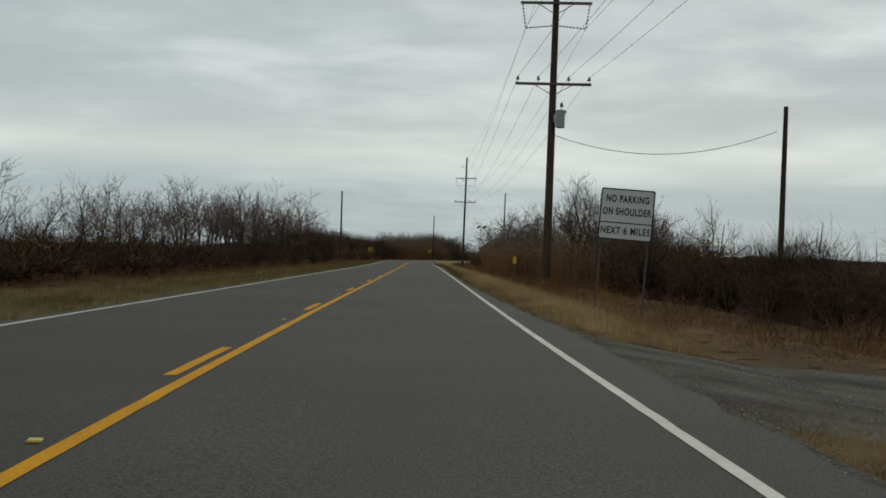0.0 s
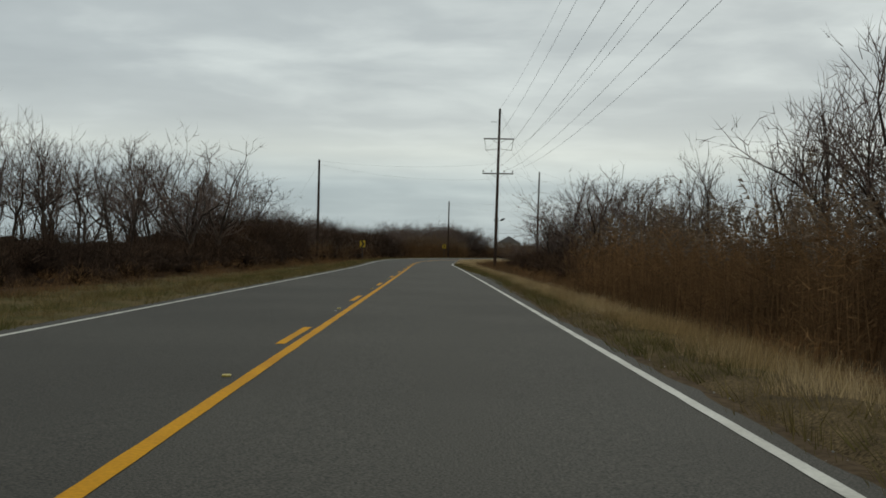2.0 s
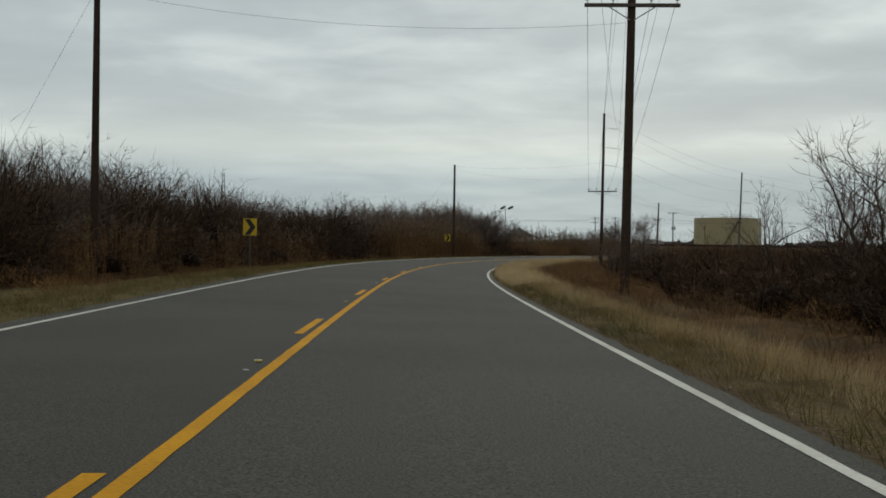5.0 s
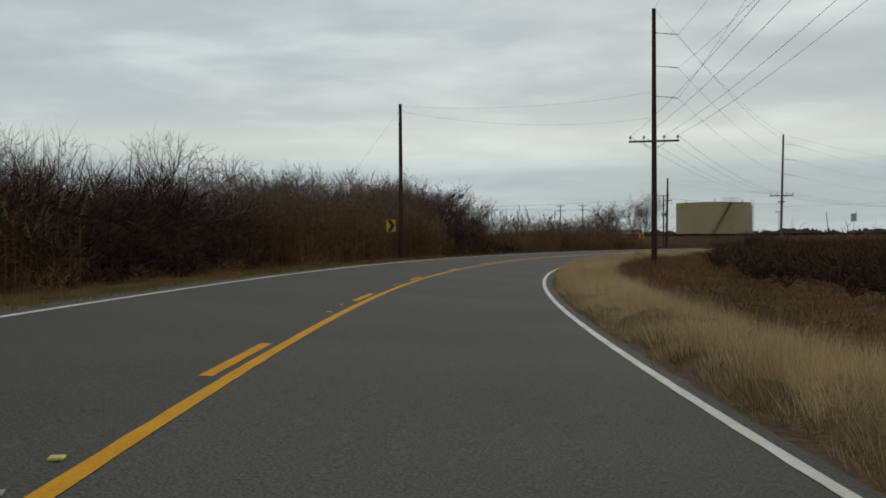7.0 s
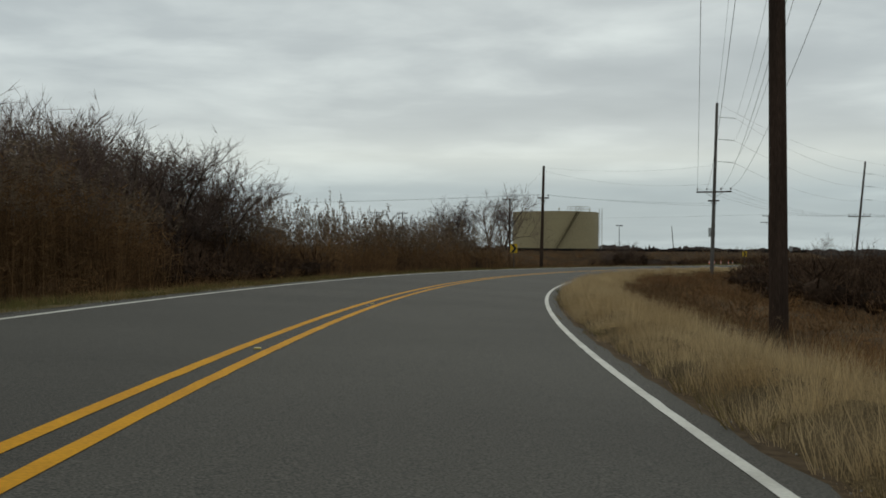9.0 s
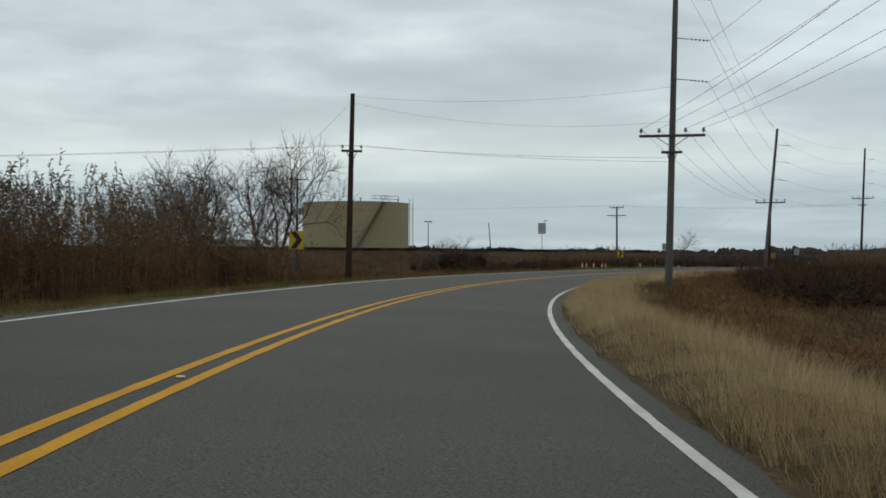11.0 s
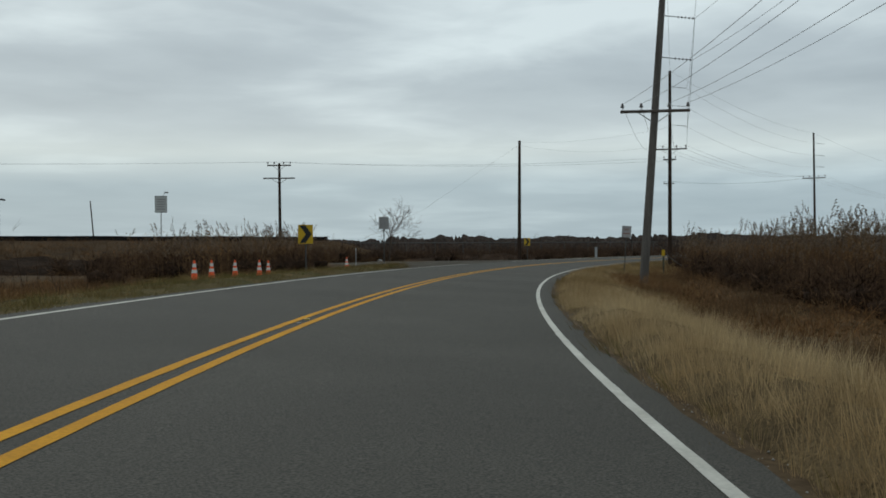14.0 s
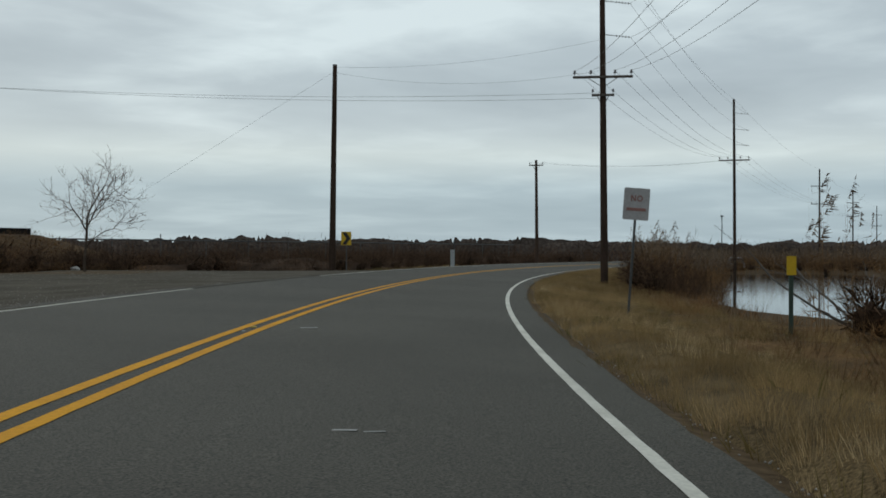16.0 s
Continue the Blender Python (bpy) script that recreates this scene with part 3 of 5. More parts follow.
def patchy(scale, level, seed):
    """True where a soft pattern is high: gaps in a growth."""
    def f(s, o):
        v = np.sin(s * scale + seed) + np.sin(o * scale * 1.7 + s * scale * 0.6 + 2 * seed) + np.sin(s * scale * 2.3 - o * scale + 3 * seed)
        return (v > level) & clear_all(s, o)
    return f


def scatter(name, templates, spots, mats, label, category, lo=0.75, hi=1.25, tilt=0.06, high=None, zf=ground_z, world=None):
    """One object of many small growths, each a turned and sized copy of a template."""
    rng = np.random.default_rng(len(name) * 131 + len(spots) * 7)
    if world is None:
        s = np.concatenate([a for a, _ in spots])
        o = np.concatenate([b for _, b in spots])
        x, y, _ = along(s, o)
        z = zf(s, o)
    else:
        x, y, z = world
        s = x
    size = rng.uniform(lo, hi, len(x)) * (1 if high is None else high(s, o if world is None else y))
    pick = rng.integers(0, len(templates), len(x))
    VV, FF, MM, base = [], [], [], 0
    for k, (V, F, M) in enumerate(templates):
        idx = np.where(pick == k)[0]
        if not len(idx):
            continue
        a = rng.uniform(0, 6.283, len(idx))
        c, sn, sz = np.cos(a)[:, None], np.sin(a)[:, None], size[idx][:, None]
        X = (V[None, :, 0] * c - V[None, :, 1] * sn) * sz
        Y = (V[None, :, 0] * sn + V[None, :, 1] * c) * sz
        Z = V[None, :, 2] * sz * rng.uniform(0.85, 1.15, len(idx))[:, None]
        X = X + Z * rng.normal(0, tilt, len(idx))[:, None] + x[idx][:, None]
        Y = Y + Z * rng.normal(0, tilt, len(idx))[:, None] + y[idx][:, None]
        Z = Z + z[idx][:, None]
        VV.append(np.stack([X, Y, Z], -1).reshape(-1, 3))
        FF.append((F[None] + (base + np.arange(len(idx)) * len(V))[:, None, None]).reshape(-1, 3))
        MM.append(np.tile(M, len(idx)))
        base += len(idx) * len(V)
    ob = bulk(name, np.concatenate(VV), np.concatenate(FF), mats, index=np.concatenate(MM))
    return tagged(ob, label, category, kind="stuff")


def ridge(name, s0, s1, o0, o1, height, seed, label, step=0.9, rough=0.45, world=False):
    """Shade inside dense brush as a lumpy closed dark mass the twigs stand round."""
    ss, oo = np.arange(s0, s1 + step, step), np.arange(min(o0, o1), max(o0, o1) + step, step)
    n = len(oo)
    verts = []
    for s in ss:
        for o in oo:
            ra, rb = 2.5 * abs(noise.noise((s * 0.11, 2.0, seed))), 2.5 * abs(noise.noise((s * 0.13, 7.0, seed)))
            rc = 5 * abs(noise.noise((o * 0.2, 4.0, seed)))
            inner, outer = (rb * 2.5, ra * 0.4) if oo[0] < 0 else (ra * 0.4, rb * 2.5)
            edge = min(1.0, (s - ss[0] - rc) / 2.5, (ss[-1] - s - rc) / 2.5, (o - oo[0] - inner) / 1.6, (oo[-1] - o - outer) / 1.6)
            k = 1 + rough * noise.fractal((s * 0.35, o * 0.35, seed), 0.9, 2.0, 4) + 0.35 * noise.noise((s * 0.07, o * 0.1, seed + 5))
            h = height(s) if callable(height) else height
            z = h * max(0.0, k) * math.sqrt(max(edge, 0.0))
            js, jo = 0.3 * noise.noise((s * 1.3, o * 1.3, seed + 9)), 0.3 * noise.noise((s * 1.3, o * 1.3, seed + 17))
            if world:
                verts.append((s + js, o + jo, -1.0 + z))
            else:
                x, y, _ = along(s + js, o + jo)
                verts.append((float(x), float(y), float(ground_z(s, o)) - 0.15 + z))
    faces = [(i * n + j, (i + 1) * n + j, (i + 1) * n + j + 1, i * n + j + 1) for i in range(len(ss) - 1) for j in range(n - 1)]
    return tagged(mesh_object(name, verts, faces, SHADED_BRUSH), label, "brush", kind="stuff")


def bare_tree(rng, height, stems, spread, twig_levels=4, bushy=0):
    """Trunk and limbs, and apart from them the fine crown: two sets of corners and triangles."""
    wood, crown = Gather(), Gather()

    def limb(a, b, ra, rb, g, n):
        d = unit(b - a)
        u = sideways(d, rng)
        v = np.cross(d, u)
        V = []
        for p, r in ((a, ra), (b, rb)):
            V += [p + r * (math.cos(6.283 * i / n) * u + math.sin(6.283 * i / n) * v) for i in range(n)]
        F = []
        for i in range(n):
            j = (i + 1) % n
            F += [(i, j, n + j), (i, n + j, n + i)]
        g.add(V, F)

    def grow(p, d, L, r, level):
        segs = (4, 4, 3, 2, 1)[level]
        q, rr = p, r
        nodes = []
        for k in range(segs):
            d = unit(d + rng.normal(0, (0.11, 0.2, 0.26, 0.3, 0.3)[level], 3) + np.array([0, 0, 0.05]))
            e = q + d * L / segs
            r2 = max(rr * (0.86 if level else 0.9), 0.0078)
            if level < 2:
                limb(q, e, rr, r2, wood, 6 if level == 0 else 4)
            elif level == 2:
                limb(q, e, rr, r2, crown, 3)
            elif level == 3:
                s = sideways(d, rng)
                crown.add([q - s * rr, q + s * rr, e + s * r2, e - s * r2], [(0, 1, 2), (0, 2, 3)])
            else:
                sliver(crown, q, e, 0.017, rng)
            q, rr = e, r2
            nodes.append((q, d, rr))
        if level >= twig_levels:
            return
        kids = (5, 4 + bushy, 4 + bushy, 2 + bushy)[level]
        for i in range(kids):
            k = min(segs - 1, int(rng.integers(1 if level == 0 else 0, segs)))
            q, dd, rr = nodes[k]
            a = sideways(dd, rng)
            e = unit(dd * rng.uniform(0.4, 0.9) + a * rng.uniform(0.55, 1.1) * spread + np.array([0, 0, 0.16]))
            grow(q, e, L * rng.uniform(0.48, 0.72), max(rr * rng.uniform(0.5, 0.72), 0.005), level + 1)
        q, dd, rr = nodes[-1]
        grow(q, dd, L * 0.6, rr * 0.9, level + 1)

    for i in range(stems):
        a = 6.283 * (i + rng.uniform(0, 0.6)) / stems
        d = unit(np.array([math.cos(a), math.sin(a), 0]) * (0.0 if stems == 1 else rng.uniform(0.15, 0.4)) + np.array([0, 0, 1.0]))
        k = rng.uniform(0.8, 1.05)
        grow(np.array([math.cos(a), math.sin(a), 0]) * 0.12 * (stems > 1) + [0, 0, -0.2], d, height * 0.42 * k, height * 0.0112 * k, 0)
    return wood, crown


TREES = []


def tree_kind(seed, height, stems, spread, bushy=0):
    wood, crown = bare_tree(np.random.default_rng(seed), height, stems, spread, 4, bushy)
    t = thing("bare_tree", 0, 0, 0, 0, "leafless winter tree with dark forking limbs", "tree", "bare roadside trees")
    V, F, _ = wood.arrays()
    bulk("trunk", V, F, [BARK], t)
    V, F, _ = crown.arrays()
    bulk("crown", V, F, [TWIG], t)
    top = max(float(V[:, 2].max()), 0.1)
    return t, top


def plant_trees(spots):
    """spots: kind, s, off, height, turn, and a factor for the width."""
    for kind, s, o, h, turn, *wide in spots:
        proto, top, used = TREES[kind]
        x, y, _ = along(s, o)
        m = pose(float(x), float(y), float(ground_z(s, o)) - 0.1, 0, 0, turn)
        k = h / top
        if not used:
            TREES[kind][2] = True
            proto.matrix_basis = m
            proto.scale = (k * (wide or [1])[0], k * (wide or [1])[0], k)
        else:
            c = copy_thing(proto, m)
            c.scale = (k * (wide or [1])[0], k * (wide or [1])[0], k)


for seed, stems, spread in ((3, 1, 0.9), (5, 3, 0.75), (8, 4, 0.7), (13, 2, 0.85), (21, 1, 1.15), (34, 5, 0.65), (55, 1, 0.62), (60, 2, 0.6)):
    TREES.append([*tree_kind(seed, 8.0, stems, spread), False])
TREES.append([*tree_kind(71, 9.0, 3, 0.72, 2), False])
TREES.append([*tree_kind(83, 9.0, 1, 0.8, 1), False])
_r = np.random.default_rng(5)
spots = []
def tall(points):
    s0, h0 = np.array(points, float).T
    return lambda s: float(np.interp(s, s0, h0)) * _r.uniform(0.86, 1.1)


# outer side of the straight
left_trees = tall([(40, 5.6), (60, 5.6), (65, 4.4), (71, 4.0), (75, 6.2), (93, 7.6), (118, 8.2), (127, 9.4), (137, 10.0), (143, 9.6), (152, 8.6), (160, 7.6)])
for s in np.arange(42, 118, 2.1):
    spots.append((int(_r.choice([0, 6, 6, 7, 9])), s + _r.uniform(-1.5, 1.5), -_r.uniform(14, 21), left_trees(s), _r.uniform(0, 360)))
for s in np.arange(119, 158, 2.4):
    spots.append((int(_r.choice([0, 6, 3, 7, 9])), s + _r.uniform(-1.0, 1.0), -_r.uniform(13.5, 21), left_trees(s), _r.uniform(0, 360), 1.1))
# inner side of the straight
right_trees = tall([(56, 4.6), (66, 6.0), (76, 6.6), (90, 8.8), (105, 7.4), (118, 6.6), (128, 7.6), (142, 8.6), (153, 7.2), (164, 6.4), (180, 5.0)])
for s in np.arange(58, 76, 2.6):
    spots.append((int(_r.choice([1, 7, 6, 5])), s, _r.uniform(13, 20), right_trees(s), _r.uniform(0, 360)))
for s in np.arange(77, 105, 2.2):
    spots.append((int(_r.choice([6, 3, 7, 9])), s, _r.uniform(12.5, 17), right_trees(s), _r.uniform(0, 360)))
for s in np.arange(120, 150, 3.0):
    spots.append((int(_r.choice([6, 9, 7, 0])), s, _r.uniform(12.5, 18), right_trees(s), _r.uniform(0, 360), 1.1))
for s in np.arange(143, 179, 2.3):
    spots.append((int(_r.choice([6, 7, 6, 1])), s, _r.uniform(11.5, 16), right_trees(s) * 0.95, _r.uniform(0, 360)))
# edge of the wood along the bend
bend_trees = tall([(160, 7.2), (168, 5.6), (180, 5.6), (192, 6.6), (220, 6.6), (245, 6.6), (260, 6.9), (275, 7.6), (290, 9.0), (300, 8.2), (306, 6.4), (310, 5.4)])
for s in np.arange(161, 258, 2.5):
    spots.append((int(_r.choice([1, 2, 5])), s, -_r.uniform(14, 23), bend_trees(s), _r.uniform(0, 360), 1.15))
for s in np.arange(258, 307, 2.3):
    spots.append((int(_r.choice([1, 2, 8, 8])), s, -_r.uniform(14.8, 20), bend_trees(s), _r.uniform(0, 360), 1.15))
spots += [(8, 304, -15.5, 7.4, 40, 1.25), (8, 298, -15.8, 8.2, 200, 1.3), (8, 291, -15.5, 8.2, 310, 1.2), (8, 361.7, -16.6, 9.8, 105, 0.98), (8, 354.5, -17.5, 8.2, 250, 1.0), (1, 351.5, -19, 7.0, 30, 1.1),
          (5, 346, -17.5, 5.6, 160), (1, 341, -18.5, 5.0, 10), (5, 357.5, -20, 6.6, 210), (9, 476.1, -18.44, 6.6, 80, 1.05), (9, 147, 13.2, 9.2, 20, 1.2), (9, 141, 14.0, 9.4, 140, 1.2), (9, 158.5, -14.6, 8.6, 75, 1.25), (3, 163, -15.5, 7.0, 10, 1.2), (2, 204, 10.8, 3.4, 200, 1.25), (5, 199, 12.0, 3.4, 90, 1.2), (1, 417, -25, 4.7, 20, 1.2), (2, 413.5, -26.5, 3.8, 60, 1.2), (2, 420.5, -25.5, 3.8, 200, 1.2)]
plant_trees(spots)

# dark masses that stand in for the shade inside the brush
ridge("thicket", 12, 168, -31, -13.5, lambda s: 1.5, 1.0, "dark mass for the shaded inside of roadside brush")
ridge("thicket", 166, 314, -31, -14, lambda s: 2.4, 2.0, "tall dark mass for the shaded inside of roadside brush")
ridge("thicket", 20, 74, 13, 33, 1.3, 3.0, "dark mass for the shaded inside of roadside brush")
ridge("thicket", 72, 118, 12, 28, 1.3, 4.0, "dark mass for the shaded inside of roadside brush")
ridge("thicket", 114, 180, 12, 30, 1.6, 5.0, "dark mass for the shaded inside of roadside brush")
ridge("thicket", 180, 345, 18, 42, 0.6, 6.0, "low dark mass for the shaded inside of brush in the bend")
ridge("thicket", 343, 446, 15, 42, 0.6, 7.0, "low dark mass for the shaded inside of brush in the bend")
ridge("thicket", 448, 575, -50, -26, 1.0, 8.0, "low dark mass for the shaded inside of brush behind the pull-in")
ridge("thicket", 491, 575, -25, -11, 1.0, 9.0, "low dark mass for the shaded inside of roadside brush")
ridge("thicket", 312, 354, -20, -12.5, 1.5, 10.0, "dark mass for the shaded inside of the reed bed")

_t = np.random.default_rng(7)
brush_small = [brush_clump(_t, 8, 2.2, 1.6, 0.022, 4, 2) for _ in range(5)]
brush_tall = [brush_clump(_t, 9, 4.6, 3.0, 0.018, 7, 3) for _ in range(4)]
shrubs = [shrub(_t, 4.6, 1.9, 150, 200, 0.4, 0.62) for _ in range(6)]
low_shrubs = [shrub(_t, 2.0, 1.15, 80, 60) for _ in range(6)]
reeds = [reed_clump(_t, 12, 3.0, 0.55, 0.2) for _ in range(4)]
reeds_plumed = [reed_clump(_t, 10, 2.9, 0.55, 0.75) for _ in range(4)]
fine_tufts = [grass_tuft(_t, 46, 0.38, 0.22, 0.0042, 0.5, 0.08) for _ in range(6)]
green_tufts = [grass_tuft(_t, 22, 0.24, 0.20, 0.0075, 0.8, 0.0) for _ in range(5)]
weed_tufts = [grass_tuft(_t, 32, 0.52, 0.32, 0.0075, 0.75, 0.0) for _ in range(5)]
far_brush = [brush_clump(_t, 7, 4.6, 4.0, 0.09, 3, 1) for _ in range(4)]
weeds = [shrub(_t, 0.8, 0.6, 36, 26, 0.0, 0.36) for _ in range(5)]


def tops(points):
    s0, h0 = np.array(points).T
    return lambda s, o: np.interp(s, s0, h0) * 1.08


LEFT_TOP = tops([(10, 3.0), (40, 2.8), (50, 2.4), (64, 2.5), (70, 2.6), (80, 2.2), (92, 2.2), (104, 3.0), (114, 2.6), (124, 2.2), (134, 3.2), (152, 4.9), (175, 4.6), (190, 5.6), (205, 5.2), (225, 5.2), (240, 5.2), (262, 4.9), (280, 4.6), (292, 4.2), (306, 3.6), (314, 3.0), (400, 3.8), (430, 3.8)])
RIGHT_TOP = tops([(18, 2.4), (40, 3.0), (70, 3.8), (105, 2.8), (114, 2.4), (124, 2.8), (150, 3.0), (165, 3.0), (180, 2.4)])
scatter("shrubs", shrubs, [zone(12, 250, -12.6, -18.5, 0.30, _t), zone(250, 312, -14.6, -20.5, 0.32, _t), zone(412, 421, -23.5, -27.5, 0.2, _t)], [BRUSH, SHADED_BRUSH], "dense rounded dark leafless shrubs", "shrubs", 0.82, 1.1, high=lambda s, o: LEFT_TOP(s, o) / 4.6)
scatter("shrubs", low_shrubs, [zone(30, 256, -10.8, -13.2, 0.3, _t), zone(288, 312, -10.8, -14, 0.6, _t)], [BRUSH, SHADED_BRUSH], "low dark leafless shrubs at the wood's edge", "shrubs", 0.6, 1.25)
scatter("shrubs", shrubs, [zone(20, 180, 12.3, 18.5, 0.30, _t)], [BRUSH, SHADED_BRUSH], "dense rounded dark leafless shrubs", "shrubs", 0.8, 1.1, high=lambda s, o: RIGHT_TOP(s, o) / 4.6)
scatter("shrubs", low_shrubs, [zone(118, 180, 9.8, 13, 0.35, _t), zone(192, 218, 11.5, 18, 0.4, _t)], [BRUSH, SHADED_BRUSH], "low dark leafless shrubs beside the verge", "shrubs", 0.8, 1.3)
scatter("shrubs", low_shrubs, [zone(205, 345, 12, 25, 0.24, _t), zone(338, 440, 11, 23, 0.28, _t), zone(384, 446, 11, 14, 0.2, _t)], [BRUSH, SHADED_BRUSH], "low dark brown shrubs inside the bend", "shrubs", 0.6, 1.0, high=lambda s, o: np.where(s < 330, 1.15, 0.95))
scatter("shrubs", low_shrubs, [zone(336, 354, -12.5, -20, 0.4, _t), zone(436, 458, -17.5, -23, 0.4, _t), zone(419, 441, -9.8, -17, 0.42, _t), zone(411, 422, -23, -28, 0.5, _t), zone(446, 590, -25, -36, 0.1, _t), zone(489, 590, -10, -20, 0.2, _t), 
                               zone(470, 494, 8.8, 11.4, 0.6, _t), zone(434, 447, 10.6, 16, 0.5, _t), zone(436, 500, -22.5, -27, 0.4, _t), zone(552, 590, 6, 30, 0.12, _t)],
        [BRUSH, SHADED_BRUSH], "low dark brown shrubs beside the road", "shrubs", 0.65, 1.1)
scatter("thicket_twigs", brush_small, [zone(12, 250, -11.5, -14, 0.25, _t), zone(20, 118, 11, 14, 0.3, _t), zone(112, 182, 9.8, 13, 0.3, _t)],
        [BRUSH], "leafless grey-brown brush twigs beside the road", "brush", 0.7, 1.15)
scatter("thicket_twigs", brush_tall, [zone(164, 310, -14, -20, 0.025, _t)], [BRUSH], "tall leafless dark brush twigs beside the road", "brush", 0.75, 1.1, high=lambda s, o: LEFT_TOP(s, o) / 4.6)
scatter("thicket_twigs", brush_small, [zone(178, 345, 12.5, 26, 0.3, _t), zone(343, 445, 11.0, 24, 0.35, _t), zone(336, 420, -9, -14, 0.15, _t)],
        [BRUSH], "low leafless brown brush inside the bend", "brush", 0.7, 1.05, high=lambda s, o: np.where(s < 320, 1.1, 0.9))
scatter("thicket_twigs", brush_small, [zone(446, 590, -25, -32, 0.4, _t), zone(458, 500, -22.5, -26, 0.6, _t), zone(489, 590, -9.5, -18, 0.5, _t), zone(466, 494, 9.0, 11.8, 0.7, _t)],
        [BRUSH], "low leafless brush behind the pull-in and pond", "brush", 0.7, 1.1)
REED_TOP = tops([(72, 0.9), (104, 0.9), (196, 0.85), (225, 0.9), (244, 1.0), (256, 1.45), (278, 1.5), (290, 0.9), (304, 0.8), (352, 0.85), (400, 0.5), (432, 0.55), (450, 0.66)])
scatter("reed_bed", reeds, [zone(58, 74, 9.0, 12.5, 1.3, _t), zone(72, 104, 7.4, 11.5, 2.4, _t), zone(196, 226, -10.8, -13, 1.2, _t), zone(178, 192, -10.8, -12.5, 1.6, _t), zone(252, 289, -10.8, -14.8, 2.6, _t), zone(308, 354, -10.8, -15, 2.2, _t), zone(402, 446, 11.5, 16, 0.6, _t), zone(434, 447.5, 10.4, 15, 0.9, _t), zone(472, 488, 9.4, 12.0, 1.3, _t)],
        [REED, PLUME], "tall russet dry reeds beside the road", "reeds", 0.8, 1.15, high=REED_TOP)
scatter("reed_bed", reeds_plumed, [zone(78, 104, 8.5, 12, 0.4, _t), zone(302, 350, -12, -18, 1.1, _t), zone(436, 457, -18, -23, 0.8, _t), zone(420, 442, -10.8, -15, 0.5, _t), zone(416, 446, 14, 26, 0.8, _t),
                                   zone(470, 486, 8.8, 11, 0.6, _t), zone(452, 590, 29, 42, 0.5, _t), zone(254, 286, -11, -15, 1.0, _t), zone(438, 448, 10.5, 16, 0.5, _t), zone(496, 534, 9.0, 15.0, 1.3, _t), zone(548, 590, 5, 46, 0.35, _t)],
        [REED, PLUME], "dry reeds with feathery grey plumes", "reeds", 0.8, 1.12,
        high=lambda s, o: np.where(s > 460, 0.92, np.where((s > 400) & (s < 460) & (o < 0), 0.95, np.where(s > 400, 1.08, np.where(s > 300, 1.55, np.where(s > 250, 1.6, 1.05))))))

# ---------------------------------------------------------------- verges
def grown(s0, s1, u0, u1, density, rng, keep=None):
    """Spots between two distances from the inner grass edge."""
    s, u = zone(s0, s1, u0, u1, density, rng)
    o = u + grass_edge(s)
    ok = clear_all(s, o) & (keep(s, o) if keep else True)
    return s[ok], o[ok]


def straw_height(s, o):
    u = o - grass_edge(s)
    rise = np.interp(u, [0, 0.15, 0.6, 1.6, 2.4], [0.55, 0.75, 1.05, 1.0, 0.75])
    tall = np.interp(s, [-10, 20, 80, 105, 168, 182, 392, 412, 445], [0.7, 0.9, 1.0, 0.75, 0.8, 1.05, 1.05, 0.75, 0.7])
    return rise * tall * (1 + 0.3 * lumps(s * 0.7, o))


scatter("verge_grass", fine_tufts, [grown(176, 402, 0.03, 0.7, 14.0, _t), grown(176, 402, 0.7, 2.1, 11.0, _t), grown(176, 402, 2.1, 3.4, 3.0, _t, lambda s, o: lumps(s * 0.35, o * 0.6) > 0.0), grown(402, 440, 0.1, 3.6, 7.0, _t, lambda s, o: lumps(s * 0.5, o * 0.8) > -0.1), grown(440, 466, 0.3, 3.2, 4.0, _t, lambda s, o: lumps(s * 0.5, o * 0.8) > 0.0), grown(12, 178, 0.55, 1.8, 5.0, _t, lambda s, o: lumps(s * 0.22, o * 0.5) > -0.25), grown(94, 172, 0.9, 2.2, 6.0, _t)], [GRASS], "long pale dry grass along the road edge", "grass", 0.65, 1.3, 0.1, high=straw_height, zf=lambda s, o: right_mat(s, o) - 0.03)
scatter("verge_grass", fine_tufts, [grown(-8, 58, 0.03, 2.1, 9.0, _t), grown(58, 178, 0.6, 1.9, 8.0, _t, lambda s, o: lumps(s * 0.25, o * 0.5) > -0.45), grown(-8, 178, 1.9, 3.4, 2.4, _t), grown(398, 440, 0.03, 3.6, 8.0, _t), grown(398, 460, 0.02, 1.6, 7.0, _t)], [GRASS_BROWN], "brownish dry grass on the verge", "grass", 0.65, 1.25, 0.1, high=straw_height, zf=lambda s, o: right_mat(s, o) - 0.03)
scatter("verge_grass", fine_tufts, [grown(440, 545, 0.05, 5.5, 4.2, _t), grown(412, 440, 3.2, 5.2, 3.0, _t), grown(-8, 412, 3.6, 7.0, 0.45, _t)], [GRASS_BROWN], "dry tan grass on the verge", "grass", 0.6, 1.05, 0.1, zf=lambda s, o: right_mat(s, o) - 0.02)
scatter("verge_grass", green_tufts, [zone(-8, 440, -4.5, -6.6, 6.0, _t, clear_all), zone(-8, 520, -6.6, -10.0, 1.5, _t, clear_all), grown(58, 176, 0.02, 0.8, 9.0, _t), grown(98, 176, 0.8, 1.5, 5.0, _t), grown(-8, 440, 0.0, 0.2, 5.0, _t), grown(430, 510, 0.0, 5.0, 1.5, _t)],
        [GRASS_GREEN], "short half-green grass on the verge", "grass", 0.7, 1.4, 0.1, zf=lambda s, o: np.where(o > 0, right_mat(s, o), left_mat(s, o)) - 0.02)
